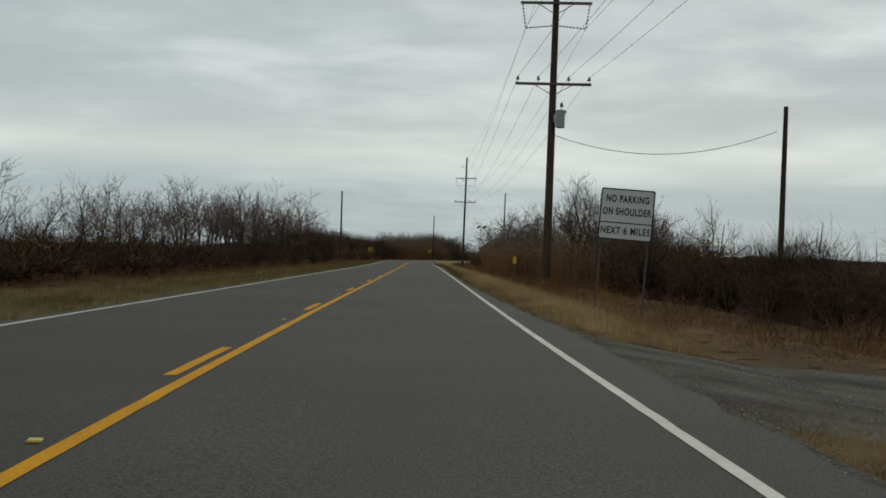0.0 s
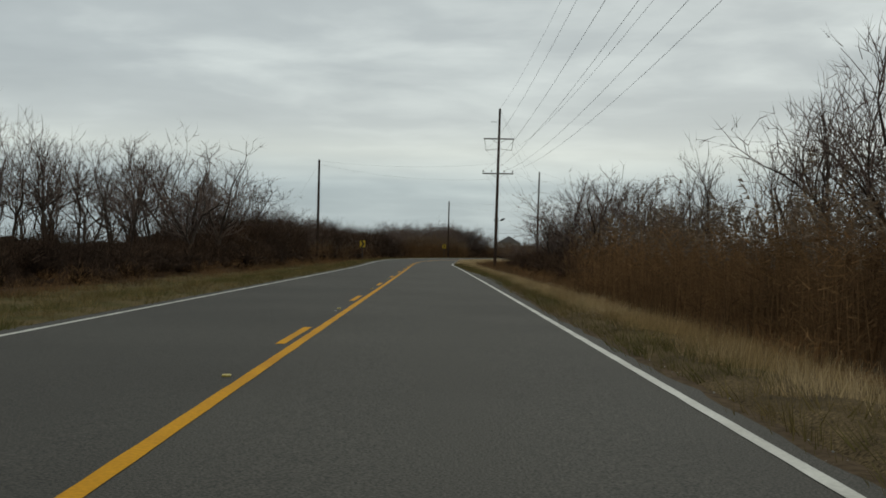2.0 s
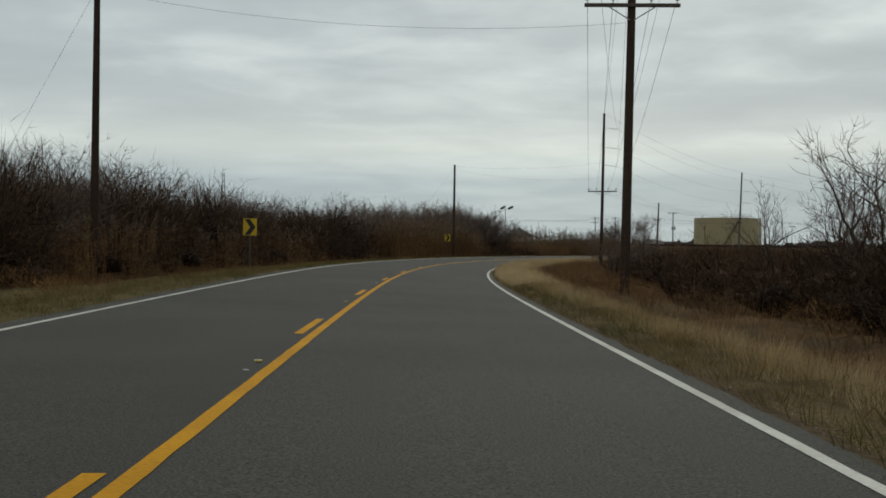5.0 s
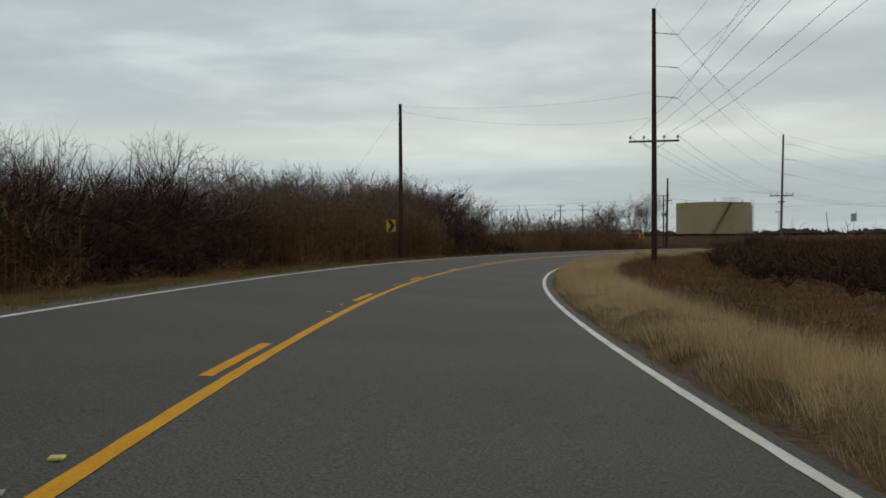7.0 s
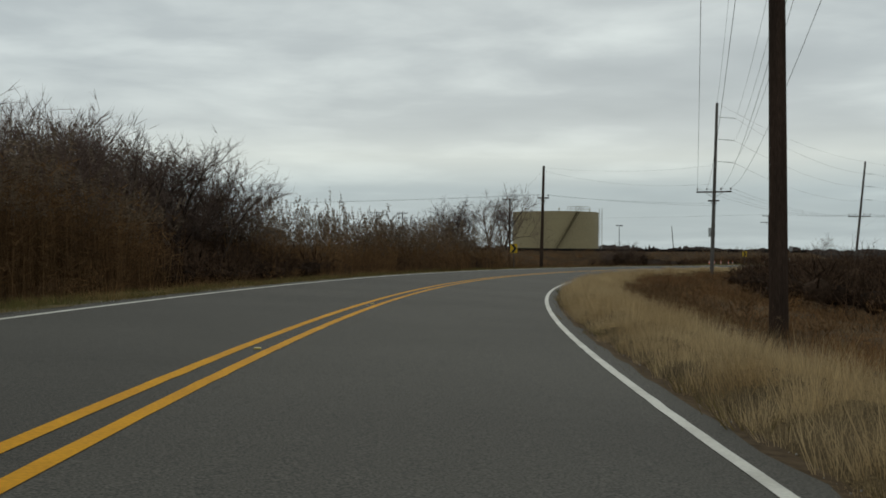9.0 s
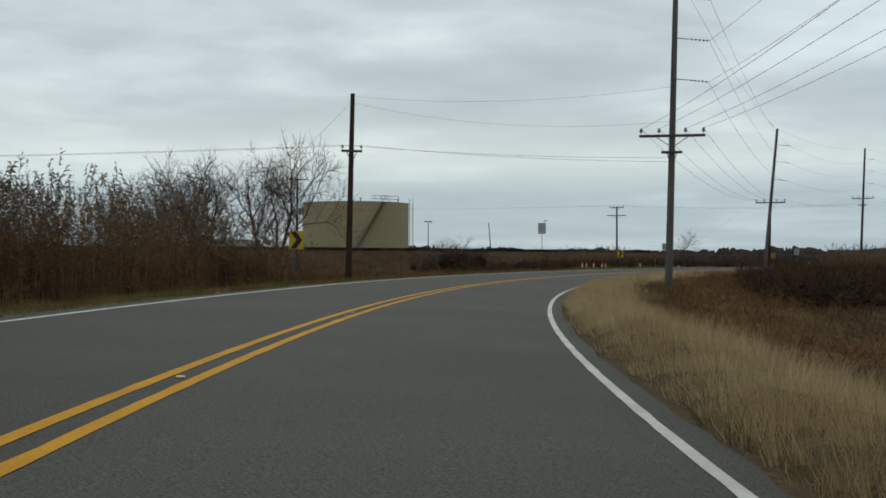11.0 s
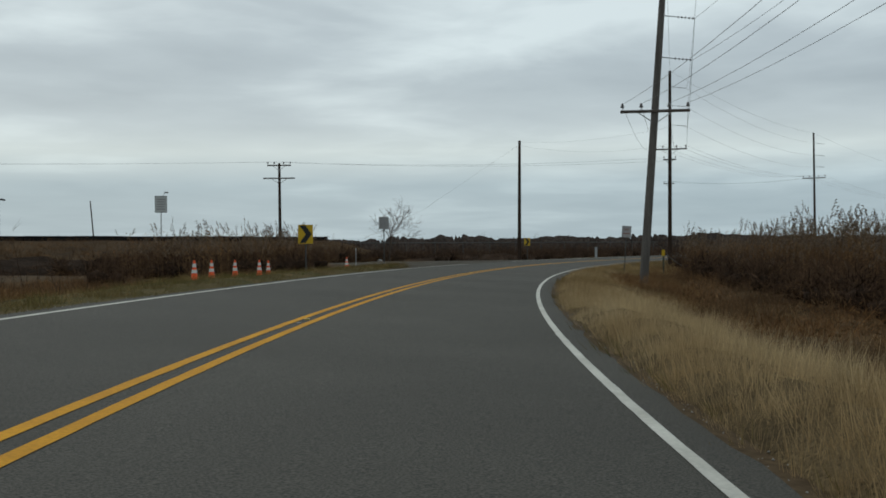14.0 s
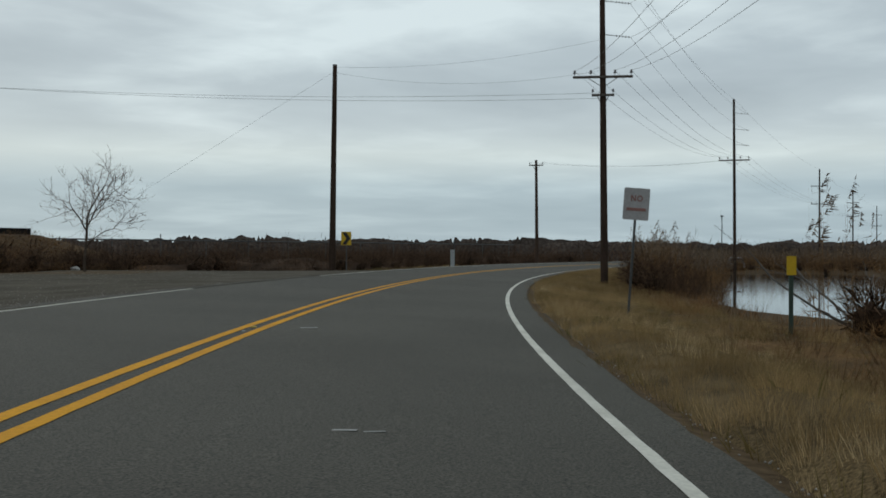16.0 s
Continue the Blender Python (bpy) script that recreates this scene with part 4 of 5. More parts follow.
scatter("verge_grass", fine_tufts, [zone(-8, 520, -4.7, -8.0, 0.9, _t, clear_all), zone(-8, 520, -8.0, -11.5, 0.6, _t, clear_all)], [GRASS_BROWN], "thin dry grass on the outer verge", "grass", 0.45, 0.9, zf=lambda s, o: left_mat(s, o) - 0.02)
scatter("weed_grass", weed_tufts, [grown(20, 176, 2.3, 7.0, 1.1, _t), grown(176, 440, 2.2, 5.0, 2.0, _t), grown(176, 440, 5.0, 8.5, 1.3, _t), grown(404, 434, 2.4, 5.5, 2.2, _t, lambda s, o: lumps(s * 0.3, o * 0.5) > 0.0), zone(12, 330, -8.0, -12, 0.9, _t), zone(340, 428, -8.5, -22, 1.6, _t), zone(340, 428, -22, -48, 0.7, _t), zone(440, 500, 8.0, 11.0, 0.8, _t, clear_all)],
        [WEED], "tall brown dead weed stalks", "weeds", 0.7, 1.3, 0.1, high=lambda s, o: 1 + 0.35 * lumps(s * 0.5, o * 0.7), zf=lambda s, o: off_brush(s, o) - 0.06)
scatter("weeds", weeds, [zone(15, 180, 8.0, 12, 0.3, _t, clear_all), zone(104, 140, 6.5, 9.5, 0.4, _t), zone(18, 78, 6.2, 8.4, 0.5, _t, patchy(0.35, -0.6, 4.0)), zone(176, 345, 7.2, 12.5, 0.4, _t, clear_all), zone(343, 418, 7.2, 12, 0.45, _t, clear_all), zone(418, 446, 9.5, 12, 0.4, _t, clear_all),
                         zone(176, 420, 6.2, 8.2, 0.5, _t, patchy(0.3, 0.1, 2.0)), zone(436, 500, -22, -26, 0.6, _t), zone(12, 330, -8.6, -12, 0.35, _t), zone(350, 402, -8.5, -20, 0.35, _t), zone(350, 420, -20, -45, 0.12, _t), zone(330, 360, -9, -20, 0.3, _t),
                         zone(418, 500, -20, -40, 0.1, _t, clear_all), zone(395, 440, -45, -70, 0.08, _t)],
        [WEED, WEED], "knee-high russet dead weeds", "weeds", 0.6, 1.3)
# ---------------------------------------------------------------- poles and wires
def insulator(bm, p, k=1.0):
    lathe(bm, [(0.012, -0.12), (0.012, 0.0), (0.075, 0.02), (0.08, 0.06), (0.045, 0.075), (0.05, 0.10), (0.065, 0.12), (0.03, 0.17), (0.012, 0.19)],
          Matrix.Translation(p) @ Matrix.Scale(k, 4), 8)
    return bm


def string_insulator(bm, a, b):
    a, b = Vector(a), Vector(b)
    q = (b - a).to_track_quat("Z", "Y").to_matrix().to_4x4()
    n = max(3, int((b - a).length / 0.16))
    prof = [(0.012, 0.0)]
    for i in range(n):
        z = (b - a).length * (i + 0.5) / n
        prof += [(0.012, z - 0.05), (0.055, z - 0.015), (0.05, z + 0.02), (0.012, z + 0.04)]
    prof.append((0.012, (b - a).length))
    return lathe(bm, prof, Matrix.Translation(a) @ q, 6)


def utility_pole(base, top, turn, wood, arms=(), brackets=(), label="dark weathered wooden utility pole", r=0.17, steps=False):
    """Returns the places in the world where wires hang: one list for each arm, then the brackets."""
    x, y, z = base
    t = thing("utility_pole", x, y, z - 0.3, turn, label, "utility pole", "utility poles along the road")
    inv = (pose(x, y, z - 0.3, 0, 0, turn)).inverted()
    tip = inv @ Vector(top)
    H = tip.z

    def on(zw):
        return tip * ((zw - z + 0.3) / H)

    bm = bmesh.new()
    shear = Matrix.Identity(4)
    shear[0][2], shear[1][2] = tip.x / H, tip.y / H
    lathe(bm, [(r * (1.06 - 0.36 * i / 8), H * i / 8) for i in range(9)], shear, 14)
    part("pole", bm, wood, t)
    world = pose(x, y, z - 0.3, 0, 0, turn)
    hangs = []
    for zw, width, kind in arms:
        c = on(zw)
        c = Vector((c.x, c.y - 0.18, c.z))
        arm = part("crossarm", box(bmesh.new(), (width, 0.11, 0.13), Matrix.Translation(c), 0.012), ARM_WOOD, t)
        for sx in (-1, 1):
            part("brace", tube(bmesh.new(), c + Vector((sx * width * 0.24, 0.02, -0.06)), c + Vector((sx * 0.06, 0.07, -0.52)), 0.022, 0.022, 5), STEEL if kind == "pins" else ARM_WOOD, t)
        pts = []
        if kind == "pins":
            for f in (-0.47, -0.2, 0.2, 0.47):
                p = c + Vector((f * width, 0, 0.17))
                part("insulator", insulator(bmesh.new(), p, 1.15), PORCELAIN, arm)
                pts.append(world @ (p + Vector((0, 0, 0.17))))
        elif kind == "ends":
            for f in (-0.45, 0.45):
                p = c + Vector((f * width, 0, 0.16))
                part("insulator", insulator(bmesh.new(), p, 0.95), PORCELAIN, arm)
                pts.append(world @ (p + Vector((0, 0, 0.16))))
        elif kind == "strings":
            for sx in (-1, 1):
                low = c + Vector((sx * width * 0.42, 0, -1.25))
                part("insulator", string_insulator(bmesh.new(), c + Vector((sx * width * 0.47, 0, -0.05)), low), PORCELAIN, arm)
                part("insulator", string_insulator(bmesh.new(), c + Vector((sx * 0.15, 0.1, -1.1)), low), PORCELAIN, arm)
                pts.append(world @ low)
        hangs.append(pts)
    pts = []
    for zw, length in brackets:
        c = on(zw)
        e = c + Vector((length, 0, -0.2 if length > 0.8 else 0.05))
        m = c.lerp(e, 0.45)
        b = part("bracket", tube(bmesh.new(), c, m, 0.03, 0.02, 5), STEEL, t)
        part("insulator", string_insulator(bmesh.new(), m, e), PORCELAIN, b)
        pts.append(world @ e)
    hangs.append(pts)
    hangs.append(Vector(top))
    return t, hangs


def wire(a, b, sag, r=0.009, n=14, label="thin dark overhead power wire"):
    a, b = Vector(a), Vector(b)
    side = Vector((0, 0, 1)).cross(b - a).normalized()
    up = Vector((0, 0, 1))
    verts, faces = [], []
    for i in range(n + 1):
        f = i / n
        p = a.lerp(b, f) - up * (sag * 4 * f * (1 - f))
        verts += [p + up * r, p - up * r * 0.5 + side * r * 0.87, p - up * r * 0.5 - side * r * 0.87]
    for i in range(n):
        for j in range(3):
            k = (j + 1) % 3
            faces.append((3 * i + j, 3 * i + k, 3 * i + 3 + k, 3 * i + 3 + j))
    ob = mesh_object("power_wire", verts, faces, WIRE)
    return tagged(ob, label, "wire", "overhead wires")


def heading(s):
    return -math.degrees(float(along(s, 0.0)[2]))


p1, h1 = utility_pole((8.62, 54.4, -0.36), (8.85, 55.0, 17.0), heading(54) - 4, POLE_WOOD, [(13.7, 3.5, "strings"), (9.7, 3.7, "pins")], [], "tall brown wooden pole with transformer and two crossarms", 0.2)
p2, h2 = utility_pole((10.62, 178.95, -0.36), (10.85, 179.0, 17.0), heading(178) - 2, POLE_WOOD, [(13.67, 3.34, "strings"), (9.87, 3.4, "pins")], [(15.5, -0.9)], "tall dark wooden pole with two crossarms and hanging insulators")
p3, h3 = utility_pole((24.19, 264.31, -0.63), (24.49, 265.12, 16.5), heading(268), POLE_WOOD, [(7.7, 3.25, "pins")], [(14.9, 1.55), (12.7, 1.55), (10.7, 1.55)], "tall brown wooden pole with crossarm and side insulators", 0.185)
p4, h4 = utility_pole((60.78, 336.61, -0.5), (61.33, 336.76, 15.17), heading(353), POLE_GREY, [(7.1, 3.15, "pins"), (6.3, 1.0, "none")], [(13.9, 1.65), (11.9, 1.65), (9.9, 1.65)], "weathered grey-brown wooden pole with crossarm", 0.175)
p5, h5 = utility_pole((109.43, 386.19, -0.4), (110.9, 385.82, 15.2), heading(423), POLE_GREY, [(7.3, 3.1, "pins")], [(13.5, 1.5), (11.7, 1.5), (9.8, 1.5)], "leaning grey wooden pole with crossarm", 0.19)
p6, h6 = utility_pole((155.63, 418.5, -0.3), (158.34, 420.26, 18.3), heading(482), POLE_WOOD, [(10.6, 3.2, "pins"), (9.6, 1.2, "ends")], [(16.7, 1.5), (14.9, 1.5), (13.0, 1.5)], "tall dark wooden pole with two crossarms by the pond", 0.19)
p7, h7 = utility_pole((215.5, 437.2, -0.7), (216.1, 437.6, 17.45), heading(545), POLE_WOOD, [(11.0, 3.15, "pins")], [(16.0, 1.5), (14.3, 1.5), (12.7, 1.5)], "tall dark wooden pole beyond the pond")
p8, h8 = utility_pole((302.5, 459.0, -0.9), (302.5, 459.0, 16.4), -75, POLE_WOOD, [(13.4, 2.9, "strings"), (10.2, 2.9, "pins")], [], "distant wooden pole with two crossarms")
p9, h9 = utility_pole((368.9, 474.6, -0.9), (368.9, 474.6, 16.2), -76, POLE_WOOD, [(13.4, 2.8, "strings"), (10.2, 2.8, "pins")], [], "distant wooden pole with two crossarms")
p10, h10 = utility_pole((442.0, 491.3, -0.9), (442.0, 491.3, 15.7), -77, POLE_WOOD, [(13.0, 2.8, "strings"), (9.8, 2.8, "pins")], [], "distant wooden pole with two crossarms")
# the line goes on behind the start
back = [v + Vector((-1.2, -120, 0.3)) for v in h1[0] + h1[1]]
for v, w in zip(h1[0] + h1[1], back):
    wire(w, v, 1.5)
wire(h1[3] + Vector((-1, -120, 0)), h1[3], 1.3)
for a, b in zip(h1[0] + h1[1] + [h1[3]], h2[0] + h2[1] + [h2[3]]):
    wire(a, b, 1.7)
for a, b in zip(h2[0] + [h2[3]], h3[1]):
    wire(a, b, 1.2)
for ha, hb, ka, kb in ((h2, h3, 1, 0), (h3, h4, 0, 0), (h4, h5, 0, 0), (h5, h6, 0, 0), (h6, h7, 0, 0), (h7, h8, 0, 1), (h8, h9, 1, 1), (h9, h10, 1, 1)):
    for a, b in zip(ha[ka], hb[kb]):
        wire(a, b, 1.1)
for ha, hb in ((h3, h4), (h4, h5), (h5, h6), (h6, h7)):
    for a, b in zip(ha[-2], hb[-2]):
        wire(a, b, 1.2)
for ha, hb in ((h2, h3), (h3, h4), (h4, h5), (h5, h6), (h6, h7), (h7, h8), (h8, h9), (h9, h10)):
    wire(ha[-1], hb[-1], 0.9)

# poles on the outer side and the spans across the road
q1, g1 = utility_pole((-9.0, 181.75, -0.3), (-9.0, 181.75, 11.2), 0, POLE_WOOD, [], [], "plain dark wooden pole in the brush", 0.16)
q2, g2 = utility_pole((7.95, 271.3, 0.0), (7.95, 271.3, 10.93), heading(270), POLE_WOOD, [], [], "plain dark wooden pole beside a chevron sign", 0.16)
q3, g3 = utility_pole((49.15, 349.72, 0.0), (49.52, 350.14, 10.2), heading(354) + 25, POLE_WOOD, [(7.0, 1.15, "ends")], [], "dark wooden pole with a small crossarm", 0.17)
q4, g4 = utility_pole((153.1, 435.58, -0.2), (154.16, 436.4, 12.58), 0, POLE_WOOD, [], [], "plain dark wooden pole behind the pull-in", 0.19)
q5, g5 = utility_pole((133.25, 449.9, -0.5), (133.2, 449.9, 10.12), -42, POLE_WOOD, [(9.9, 2.4, "pins"), (8.6, 3.2, "none")], [], "wooden pole with two crossarms behind the reeds", 0.17)
q6, g6 = utility_pole((209.0, 457.5, -0.6), (210.45, 458.6, 11.7), -60, POLE_WOOD, [(11.1, 1.6, "ends")], [], "dark wooden pole at the far bend", 0.2)
q7, g7 = utility_pole((69.1, 422.3, -0.9), (69.1, 422.3, 10.9), -20, POLE_WOOD, [(10.7, 2.6, "pins")], [], "wooden pole with crossarm and transformers near the tanks", 0.16)
q8, g8 = utility_pole((19.5, 52.6, -0.6), (19.6, 52.6, 8.7), 0, POLE_WOOD, [], [], "plain dark service pole in the brush", 0.15)
for a, b in ((g1[-1], h2[-1] - Vector((0, 0, 6))), (g2[-1], h3[-1] - Vector((0, 0, 5.5))), (g3[-1], h4[-1] - Vector((0, 0, 5.6))), (g4[-1], h6[-1] - Vector((0, 0, 5.4)))):
    wire(a - Vector((0, 0, 0.15)), b, 0.5, 0.006)
    wire(a - Vector((0, 0, 0.5)), b - Vector((0, 0, 1.7)), 0.7, 0.006)
for a, away in ((g1[-1], (-7, 2.5)), (g2[-1], (-8.5, 3.0)), (g3[-1], (-9, 5.0)), (g4[-1], (-15, 12))):
    wire(a - Vector((0, 0, 0.4)), Vector((a.x + away[0], a.y + away[1], -0.6)), 0.0, 0.008, 2, "steel guy wire to the ground")
for k in range(2):
    wire(g3[0][k], h4[-1] - Vector((0, 0, 9.1 + 0.2 * k)), 0.2)
    wire(g5[0][k + 1], h6[-1] - Vector((0.3, 0.3, 8.4 + 0.3 * k)), 0.5)
    wire(g5[0][k + 1], g5[0][k + 1] + Vector((-110, 42, 0.5)), 1.2)
    wire(g3[0][k], g3[0][k] + Vector((-70, 38, 0.2)), 0.8)
    wire(g6[0][k], h7[-1] - Vector((0, 0, 6.3)), 0.6)
# the service drop with its drip loop
wire((8.9, 54.7, 7.2), (19.2, 52.6, 7.5), 1.0, 0.02, 18, "black service cable between two poles")
wire((19.2, 52.6, 7.5), (19.35, 52.55, 5.9), -0.25, 0.018, 10, "black service cable between two poles")


def transformer(host, x, y, z):
    bm = lathe(bmesh.new(), [(0.0, 0.0), (0.2, 0.0), (0.22, 0.03), (0.22, 0.78), (0.235, 0.8), (0.2, 0.86), (0.03, 0.9)], Matrix.Translation((x, y, z)), 16)
    can = part("transformer", bm, CAN_GREY, host, "grey cylindrical transformer can")
    part("bushing", insulator(bmesh.new(), Vector((x + 0.05, y, z + 1.0)), 1.3), PORCELAIN, can)
    part("bushing", insulator(bmesh.new(), Vector((x + 0.24, y, z + 0.72)), 0.8), PORCELAIN, can)
    part("hanger", box(bmesh.new(), (0.2, 0.08, 0.4), Matrix.Translation((x - 0.22, y, z + 0.45)), 0.01), STEEL, can)


transformer(p1, 0.48, -0.05, 8.2)
transformer(q7, 0.45, -0.05, 7.6)
transformer(q7, -0.05, -0.45, 7.6)

# ---------------------------------------------------------------- signs
def lettering(parent, text, size, x, z, mat, y=-0.02, width=None):
    cu = bpy.data.curves.new("lettering", "FONT")
    cu.body, cu.size, cu.align_x, cu.align_y, cu.extrude = text, size, "CENTER", "CENTER", 0.001
    cu.space_character, cu.offset = 1.18, 0.026 * size
    tmp = bpy.data.objects.new("lettering", cu)
    scene.collection.objects.link(tmp)
    bpy.context.view_layer.update()
    me = bpy.data.meshes.new_from_object(tmp.evaluated_get(bpy.context.evaluated_depsgraph_get()))
    bpy.data.objects.remove(tmp)
    me.materials.clear()
    me.materials.append(mat)
    w = max(v.co.x for v in me.vertices) - min(v.co.x for v in me.vertices)
    k = 1.0 if width is None else width / w
    me.transform(Matrix.Translation((x, y, z)) @ Matrix.Rotation(radians(90), 4, "X") @ Matrix.Diagonal((k, 1, 1, 1)))
    ob = new("lettering", me)
    ob.parent = parent
    return ob


def plate(bm, w, h, z, y=0.0, corner=0.06, depth=0.006):
    """A flat panel with rounded corners, upright, facing -y."""
    pts = []
    for cx, cz, a0 in ((w / 2 - corner, h / 2 - corner, 0), (-w / 2 + corner, h / 2 - corner, 90), (-w / 2 + corner, -h / 2 + corner, 180), (w / 2 - corner, -h / 2 + corner, 270)):
        for k in range(5):
            a = radians(a0 + 22.5 * k)
            pts.append((cx + corner * math.cos(a), cz + corner * math.sin(a)))
    f = [bm.verts.new((px, y, z + pz)) for px, pz in pts]
    b = [bm.verts.new((px, y + depth, z + pz)) for px, pz in pts]
    bm.faces.new(f[::-1])
    bm.faces.new(b)
    n = len(pts)
    for i in range(n):
        bm.faces.new((f[i], f[(i + 1) % n], b[(i + 1) % n], b[i]))
    return bm


def u_post(bm, x, z0, z1, y=0.03):
    for dx, dy, w, d in ((0, 0, 0.05, 0.008), (-0.025, 0.014, 0.008, 0.03), (0.025, 0.014, 0.008, 0.03)):
        box(bm, (w, d, z1 - z0), Matrix.Translation((x + dx, y + dy, (z0 + z1) / 2)))
    return bm


def no_parking_board():
    t = thing("road_sign", 8.0, 31.55, -0.5, -8, "white rectangular road sign with black words on two posts", "road sign")
    t.matrix_basis = pose(8.0 - 0.14, 31.55, -0.5, 0, 3.6, -14)
    zc = 2.95
    panel = part("panel", plate(bmesh.new(), 1.52, 1.46, zc), SIGN_BLACK, t, "black sign border")
    part("face", plate(bmesh.new(), 1.44, 1.38, zc, -0.005, 0.05, 0.004), SIGN_WHITE, panel)
    part("divider", box(bmesh.new(), (1.44, 0.004, 0.03), Matrix.Translation((0, -0.008, zc - 0.24))), SIGN_BLACK, panel)
    for text, dz, w in (("NO PARKING", 0.43, 1.2), ("ON SHOULDER", 0.07, 1.36), ("NEXT 6 MILES", -0.47, 1.38)):
        lettering(panel, text, 0.28, 0, zc + dz, SIGN_BLACK, -0.012, w)
    for x in (-0.66, 0.66):
        part("post", u_post(bmesh.new(), x, -0.3, 3.4), POST_STEEL, t, "dull steel post")
        for dz in (-0.42, 0.42):
            part("bolt", tube(bmesh.new(), (x, -0.014, zc + dz), (x, 0.04, zc + dz), 0.014, 0.014, 6), STEEL, t)


no_parking_board()


def chevron_sign(x, y, z, turn, scale=1.0, label="yellow chevron sign with black arrow"):
    t = thing("chevron_sign", x, y, z, turn, label, "road sign", "chevron signs round the bend")
    zc = 2.08
    panel = part("panel", plate(bmesh.new(), 0.62 * scale, 0.78 * scale, zc, 0, 0.03), SIGN_YELLOW, t)
    bm = bmesh.new()
    k = scale
    outline = [(-0.25, 0.36), (0.0, 0.36), (0.26, 0.0), (0.0, -0.36), (-0.25, -0.36), (0.01, 0.0)]
    f = [bm.verts.new((px * k, -0.006, zc + pz * k)) for px, pz in outline]
    bm.faces.new((f[0], f[5], f[2], f[1]))
    bm.faces.new((f[5], f[4], f[3], f[2]))
    part("arrow", bm, SIGN_BLACK, panel)
    part("post", u_post(bmesh.new(), 0, -0.3, zc + 0.3), POST_STEEL, t, "thin steel post")
    return t


for x, y, s, z in ((-4.45, 190.9, 190, -0.1), (7.05, 265.8, 262, 0.2), (42.35, 337.5, 338, -0.22), (95.75, 392.95, 413, -0.26), (152.3, 433.7, 470, -0.12)):
    chevron_sign(x, y, z, heading(s) + (4 if s < 460 else -10))


def marker_post(x, y, z, turn, h=1.35, label="green marker post with yellow panel"):
    t = thing("marker_post", x, y, z, turn, label, "marker post", "yellow marker posts")
    part("post", box(bmesh.new(), (0.09, 0.03, h + 0.3), Matrix.Translation((0, 0, h / 2 - 0.15)), 0.006), MARKER_GREEN, t)
    part("panel", plate(bmesh.new(), 0.19, 0.38, h - 0.12, -0.03, 0.02, 0.012), SIGN_YELLOW, t)


marker_post(7.65, 60.4, -0.35, heading(60), 1.5)
marker_post(126.1, 397.4, -0.75, heading(440), 1.7)


def small_sign(x, y, z, turn, face, h, label, lean=0.0, words=()):
    t = thing("road_sign", x, y, z, turn, label, "road sign")
    t.matrix_basis = pose(x, y, z, 0, lean, turn)
    panel = part("panel", plate(bmesh.new(), 0.62, 0.77, h - 0.385, 0, 0.04), face, t)
    for kind, text, dz, size, w in words:
        if kind == "text":
            lettering(panel, text, size, 0, h - 0.385 + dz, SIGN_RED, -0.008, w)
        else:
            part("faded_words", box(bmesh.new(), (w, 0.003, size), Matrix.Translation((0, -0.006, h - 0.385 + dz))), SIGN_RED, panel)
    part("post", u_post(bmesh.new(), 0, -0.3, h - 0.05), POST_STEEL, t, "thin steel post")
    return t


small_sign(128.25, 402.2, -0.35, heading(446), SIGN_DULL, 3.0, "faded white no-parking sign on a leaning post", 4.0,
           (("text", "NO", 0.13, 0.2, 0.28), ("bar", "", -0.13, 0.07, 0.46)))
small_sign(113.3, 409.2, -0.1, heading(440) + 10, SIGN_GREY, 3.35, "grey weathered sign on a post beside the pull-in")


def roadside_board():
    t = thing("notice_board", 137.6, 482.5, -0.9, -38, "white notice board with a lamp above on a tall post", "sign board")
    part("post", tube(bmesh.new(), (0, 0.05, -0.2), (0, 0.05, 7.2), 0.07, 0.06, 8), STEEL, t)
    panel = part("panel", plate(bmesh.new(), 1.5, 2.1, 8.2, 0, 0.06, 0.05), SIGN_BLACK, t)
    part("face", plate(bmesh.new(), 1.4, 2.0, 8.2, -0.01, 0.05, 0.01), SIGN_WHITE, panel)
    for k in range(5):
        part("words", box(bmesh.new(), (1.0 - 0.1 * (k % 2), 0.004, 0.12), Matrix.Translation((0, -0.016, 8.8 - 0.3 * k))), SIGN_GREY, panel)
    part("lamp_arm", tube(bmesh.new(), (0.2, 0.05, 9.2), (0.6, -0.3, 9.7), 0.03, 0.03, 6), STEEL, t)
    part("lamp_head", box(bmesh.new(), (0.5, 0.25, 0.12), pose(0.75, -0.4, 9.65, 20, 0, 0), 0.03), SIGN_BLACK, t)


roadside_board()

# ---------------------------------------------------------------- cones
def traffic_cone(x, y, z, turn, tilt=0.0):
    t = thing("traffic_cone", x, y, z, turn, "orange traffic cone with pale collars", "traffic cone", "traffic cones on the verge")
    t.matrix_basis = pose(x, y, z, tilt, 0, turn)
    t.scale = (1.02, 1.02, 1.02)
    part("base", box(bmesh.new(), (0.36, 0.36, 0.035), Matrix.Translation((0, 0, 0.018)), 0.012), CONE_ORANGE, t)
    part("body", lathe(bmesh.new(), [(0.135, 0.03), (0.12, 0.06), (0.03, 0.71), (0.022, 0.72)], Matrix.Identity(4), 16), CONE_ORANGE, t)
    for z0, z1 in ((0.36, 0.46), (0.53, 0.63)):
        ra, rb = 0.128 - 0.138 * z0 + 0.004, 0.128 - 0.138 * z1 + 0.004
        part("collar", lathe(bmesh.new(), [(ra, z0), (rb, z1)], Matrix.Identity(4), 16), CONE_COLLAR, t)


